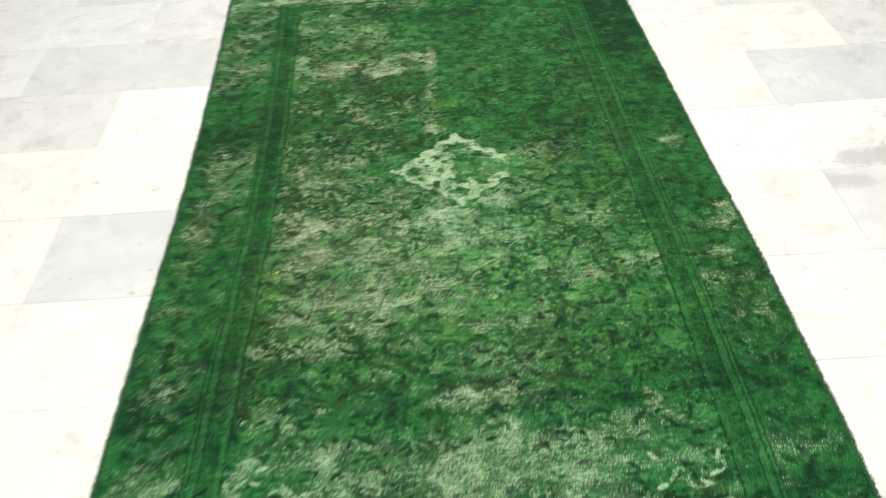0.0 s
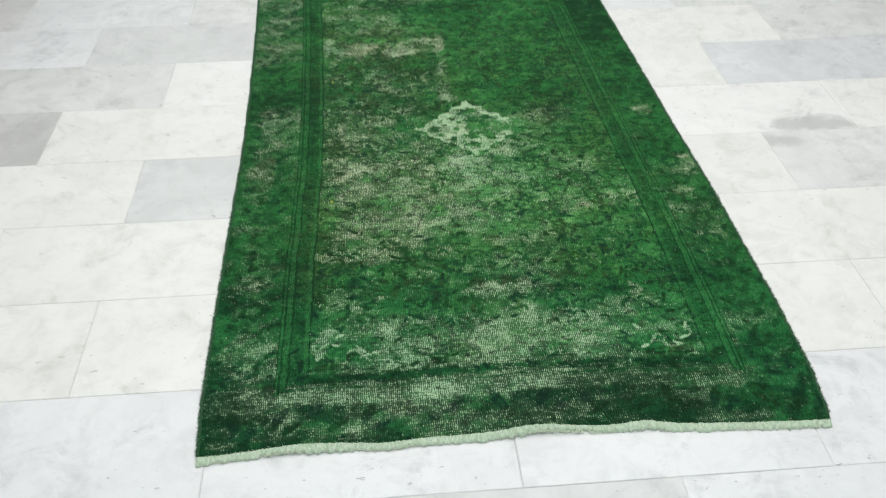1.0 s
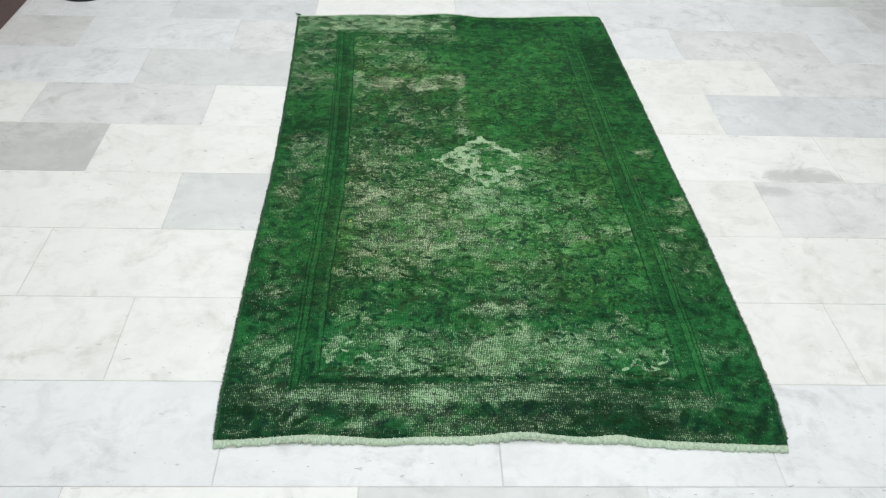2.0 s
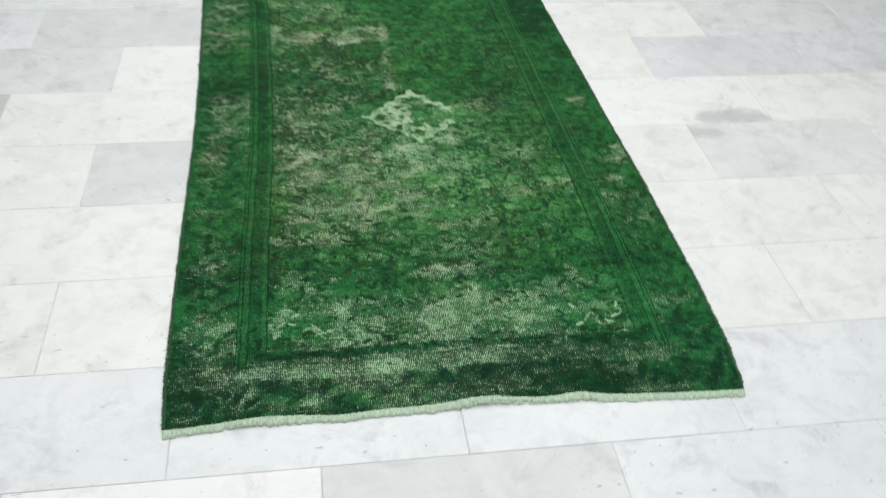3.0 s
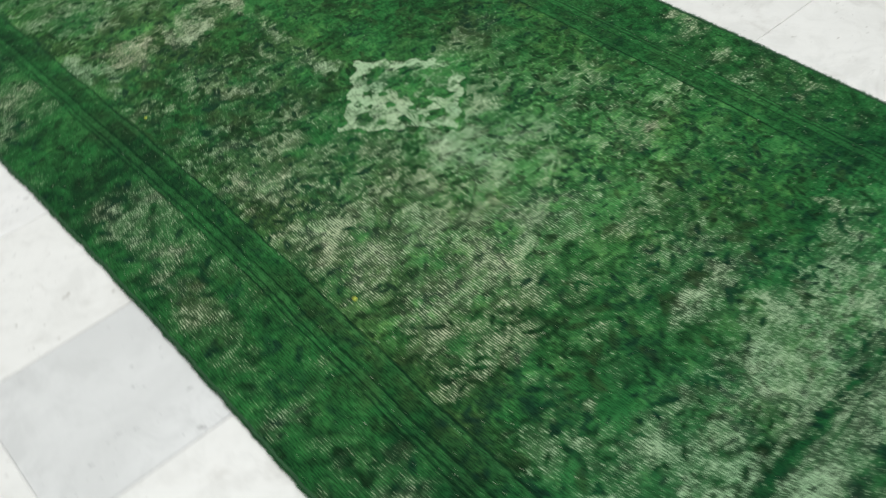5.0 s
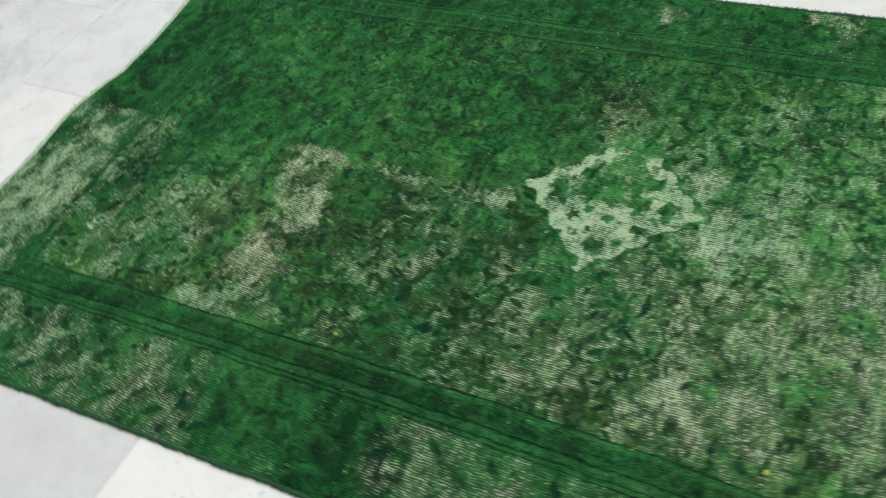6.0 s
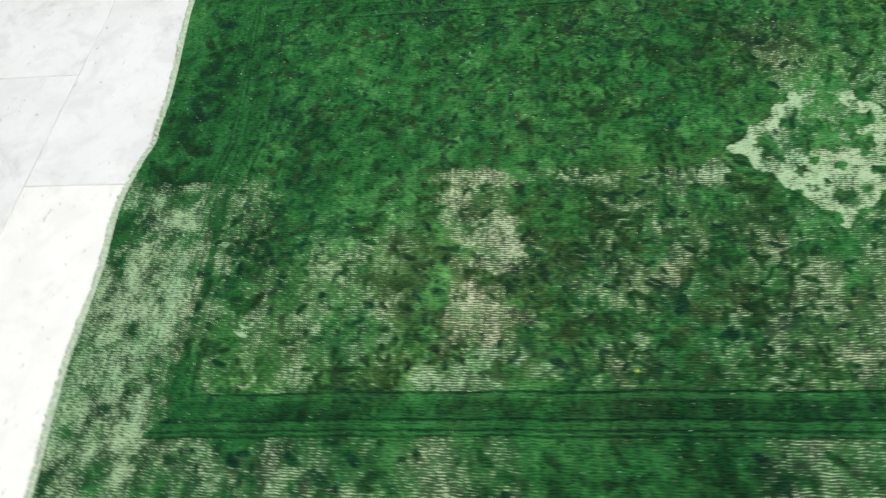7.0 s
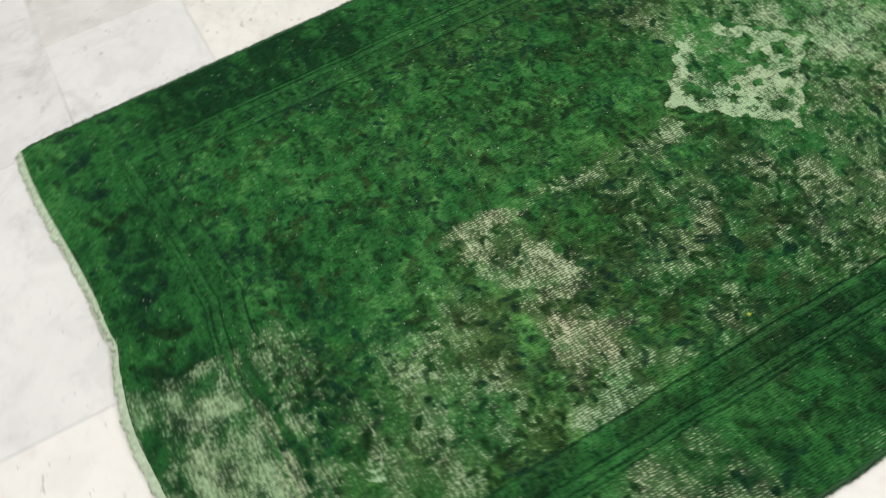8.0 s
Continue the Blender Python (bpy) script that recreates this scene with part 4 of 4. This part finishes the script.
def end_band(edge_of, side, width, lift):
    """The pale flat-woven end of the rug, uneven along its outer line."""
    n, m = 900, 7
    x = np.linspace(-0.652 if side < 0 else -0.700, 0.597 if side < 0 else 0.580, n)
    jag = (value_noise(x, x * 0, 0.005, 1, 201 + side) - 0.5) * 0.007 + (value_noise(x, x * 0, 0.045, 1, 211 + side) - 0.5) * 0.008
    w = np.linspace(-0.004, 1, m)[:, None] * (width + jag)[None, :]
    xx = np.repeat(x[None, :], m, 0)
    yy = edge_of(x)[None, :] + side * w
    curve = np.linspace(0, 1, m)[:, None]
    zz = 0.0018 + 0.0040 * np.sqrt(np.clip(1 - curve**2, 0, 1)) + lift(x)[None, :] * (1 - 0.15 * curve) + 0.0026 * value_noise(xx, yy, 0.0045, 0.006, 221)
    if side < 0:
        xx, yy, zz = xx[::-1], yy[::-1], zz[::-1]
    ob = new("end_band", sheet("end_band", xx, yy, zz, BAND))
    ob.parent = rug
    return tagged(ob, "pale mint cotton flat-woven end")


def lift_near(x):
    return 0.007 * np.exp(-(((x - 0.02) / 0.07) ** 2)) + 0.005 * np.exp(-(((x - 0.225) / 0.045) ** 2)) + 0.004 * np.exp(-(((x + 0.45) / 0.07) ** 2))


def lift_far(x):
    return 0.007 * np.exp(-(((x + 0.06) / 0.12) ** 2))


end_band(near_edge, -1, 0.014, lift_near)
end_band(far_edge, 1, 0.012, lift_far)


def tufts(edge_of, side, width, lift, x0, x1, count, seed, mat, joint_share, name, label):
    """Loose thread ends along a band, and over the joint of band and pile."""
    dice = random.Random(seed)
    verts, faces = [], []
    for _ in range(count):
        x = dice.uniform(x0, x1)
        at_joint = dice.random() < joint_share
        base = Vector((x, float(edge_of(x)) + side * (0.0005 if at_joint else width * dice.uniform(0.7, 1.0)), 0.0042 + float(lift(x)) if at_joint else 0.0028 + 0.85 * float(lift(x))))
        way = Vector((dice.uniform(-0.8, 0.8), side * (dice.uniform(-0.8, 0.3) if at_joint else dice.uniform(0.2, 1.0)), dice.uniform(-0.05, 0.35))).normalized()
        length, r = dice.uniform(0.003, 0.008), dice.uniform(0.0004, 0.0008)
        across = way.cross(Vector((0, 0, 1))).normalized() * r
        up = across.cross(way).normalized() * r
        k = len(verts)
        tip = base + way * length
        tip.z = max(tip.z, 0.0008)
        verts += [base + across, base - across * 0.5 + up, base - across * 0.5 - up, tip]
        faces += [(k, k + 1, k + 3), (k + 1, k + 2, k + 3), (k + 2, k, k + 3)]
    ob = new(name, mesh_of(name, verts, faces, [mat]))
    ob.parent = rug
    tagged(ob, label, kind="stuff")


PALE_ENDS, WOOL_ENDS = ("loose_threads", "short pale loose cotton threads"), ("wool_tufts", "short green wool tufts over the rug end")
tufts(near_edge, -1, 0.014, lift_near, -0.648, 0.594, 3600, 3, THREAD, 0.3, *PALE_ENDS)
tufts(far_edge, 1, 0.012, lift_far, -0.698, 0.577, 2600, 4, THREAD, 0.3, *PALE_ENDS)
tufts(near_edge, -1, 0.014, lift_near, -0.648, 0.594, 2600, 5, TUFT, 1.0, *WOOL_ENDS)
tufts(far_edge, 1, 0.012, lift_far, -0.698, 0.577, 2000, 6, TUFT, 1.0, *WOOL_ENDS)


def side_fuzz(edge_of, side, count, seed):
    """Short wool hairs that stand off a side cord."""
    dice = random.Random(seed)
    verts, faces = [], []
    for _ in range(count):
        y = dice.uniform(0.125, 2.44)
        base = Vector((float(edge_of(y)) + side * 0.002, y, dice.uniform(0.002, 0.006)))
        way = Vector((side * dice.uniform(0.3, 1.0), dice.uniform(-0.9, 0.9), dice.uniform(-0.3, 0.5))).normalized()
        length, r = dice.uniform(0.002, 0.0065), dice.uniform(0.0003, 0.0007)
        across = way.cross(Vector((0, 0, 1))).normalized() * r
        k = len(verts)
        tip = base + way * length
        tip.z = max(tip.z, 0.0008)
        verts += [base + across, base - across, base + Vector((0, 0, r * 1.6)), tip]
        faces += [(k, k + 1, k + 3), (k + 1, k + 2, k + 3), (k + 2, k, k + 3)]
    ob = new("wool_fuzz", mesh_of("wool_fuzz", verts, faces, [TUFT]))
    ob.parent = rug
    tagged(ob, "short green wool hairs along the rug side", kind="stuff")


side_fuzz(left_edge, -1, 4200, 21)
side_fuzz(right_edge, 1, 4200, 22)


def frayed_corner(x, y, count, seed):
    """A few stiff dark threads standing off a corner."""
    dice = random.Random(seed)
    bm = bmesh.new()
    for _ in range(count):
        a, length = dice.uniform(1.7, 3.4), dice.uniform(0.012, 0.03)
        tip = Vector((x + length * math.cos(a), y + length * math.sin(a), dice.uniform(0.002, 0.012)))
        base = Vector((x + dice.uniform(-0.004, 0.012), y + dice.uniform(-0.006, 0.006), 0.004))
        side = (tip - base).cross(Vector((0, 0, 1))).normalized() * 0.0007
        ring = [bm.verts.new(base + side), bm.verts.new(base - side), bm.verts.new(base + Vector((0, 0, 0.0012)))]
        end = bm.verts.new(tip)
        for i in range(3):
            bm.faces.new((ring[i], ring[(i + 1) % 3], end))
    part("frayed_corner", bm, BINDING, rug, "dark frayed threads at the rug corner")


frayed_corner(-0.702, 2.452, 26, 8)


def binding(edge_of, side):
    """The overcast side cord."""
    bm = bmesh.new()
    ys, ring = np.linspace(0.118, 2.44 if side < 0 else 2.495, 420), 6
    rows = []
    for k, y in enumerate(ys):
        x = float(edge_of(y)) - side * 0.001
        r = 0.0031 + 0.0005 * math.sin(k * 2.1)
        rows.append([bm.verts.new((x + r * math.cos(a), y, 0.0034 + r * math.sin(a))) for a in (2 * math.pi * i / ring for i in range(ring))])
    for a, b in zip(rows, rows[1:]):
        for i in range(ring):
            bm.faces.new((a[i], b[i], b[(i + 1) % ring], a[(i + 1) % ring]))
    bmesh.ops.recalc_face_normals(bm, faces=bm.faces[:])
    part("side_binding", bm, BINDING, rug, "dark green overcast edge cord", smooth=True)


binding(left_edge, -1)
binding(right_edge, 1)

# ---------- things at the edge of the view ----------
cabinet = new("low_cabinet")
tagged(cabinet, "low dark red-brown wooden cabinet standing on marble floor", "cabinet")
part("plinth", box(-2.30, 1.75, 0.0, -1.864, 3.35, 0.07, 0.004), WALNUT, cabinet)
part("body", box(-2.32, 1.73, 0.07, -1.858, 3.37, 0.42, 0.006), WALNUT, cabinet)
part("top", box(-2.34, 1.71, 0.42, -1.845, 3.39, 0.45, 0.006), WALNUT, cabinet)
stand = tagged(new("display_stand"), "black metal display stand with a round base", "stand")
stand.location = (-1.65, 2.655, 0)
part("base", turned([(0.105, 0.0), (0.11, 0.004), (0.108, 0.012), (0.09, 0.018), (0.03, 0.022), (0.016, 0.03)]), METAL, stand, smooth=True)
part("pole", turned([(0.014, 0.028), (0.014, 0.9), (0.010, 0.905)], 24), METAL, stand, smooth=True)
chest = new("low_chest")
tagged(chest, "low charcoal chest standing on marble floor", "chest")
part("plinth", box(2.074, 1.9, 0.0, 2.55, 3.5, 0.06, 0.004), CHARCOAL, chest)
part("body", box(2.068, 1.88, 0.06, 2.57, 3.52, 0.42, 0.006), CHARCOAL, chest)
part("lid", box(2.055, 1.86, 0.42, 2.59, 3.54, 0.45, 0.006), CHARCOAL, chest)

def lint(x, y, size, seed):
    """A small fluff of yellow wool caught in the pile."""
    dice = random.Random(seed)
    bm = bmesh.new()
    bmesh.ops.create_icosphere(bm, subdivisions=2, radius=size)
    for v in bm.verts:
        v.co *= dice.uniform(0.65, 1.25)
        v.co.z *= 0.45
    ob = part("wool_fluff", bm, YELLOW, label="tiny yellow wool fluff caught in the rug pile", smooth=True)
    ob.location = (x, y, 0.0058 + size * 0.25)
    return tagged(ob, "tiny yellow wool fluff caught in the rug pile", "fluff", group="yellow fluffs on the rug")


lint(-0.404, 0.939, 0.0042, 31)
lint(-0.409, 1.604, 0.0034, 32)

# ---------- rooflight frame, added and unseen ---
roof = tagged(new("added_rooflight"), "unseen grey metal rooflight frame added in the ceiling", "window", kind="structure")
for x in (-2.0, -0.7, 0.66, 1.96):
    part("unseen_frame", box(x, RY0, ROOM_H + 0.02, x + 0.04, RY1, ROOM_H + 0.08), ALUMINIUM, roof)

# ---------- floor tiles ----------
for cx, cy, lift, key in TILES_NEAR:
    ob = new("tile", TILE_MESH[key])
    ob.location = (cx, cy, lift)
    ob.parent = floor
far_mesh = mesh_of("distant_tiles", TILES_FAR[0], TILES_FAR[1], [MARBLE[k] for k in TONES])
far_mesh.polygons.foreach_set("material_index", TILES_FAR[2])
far_tiles = new("distant_tiles", far_mesh)
far_tiles.parent = floor
tagged(far_tiles, kind="stuff")
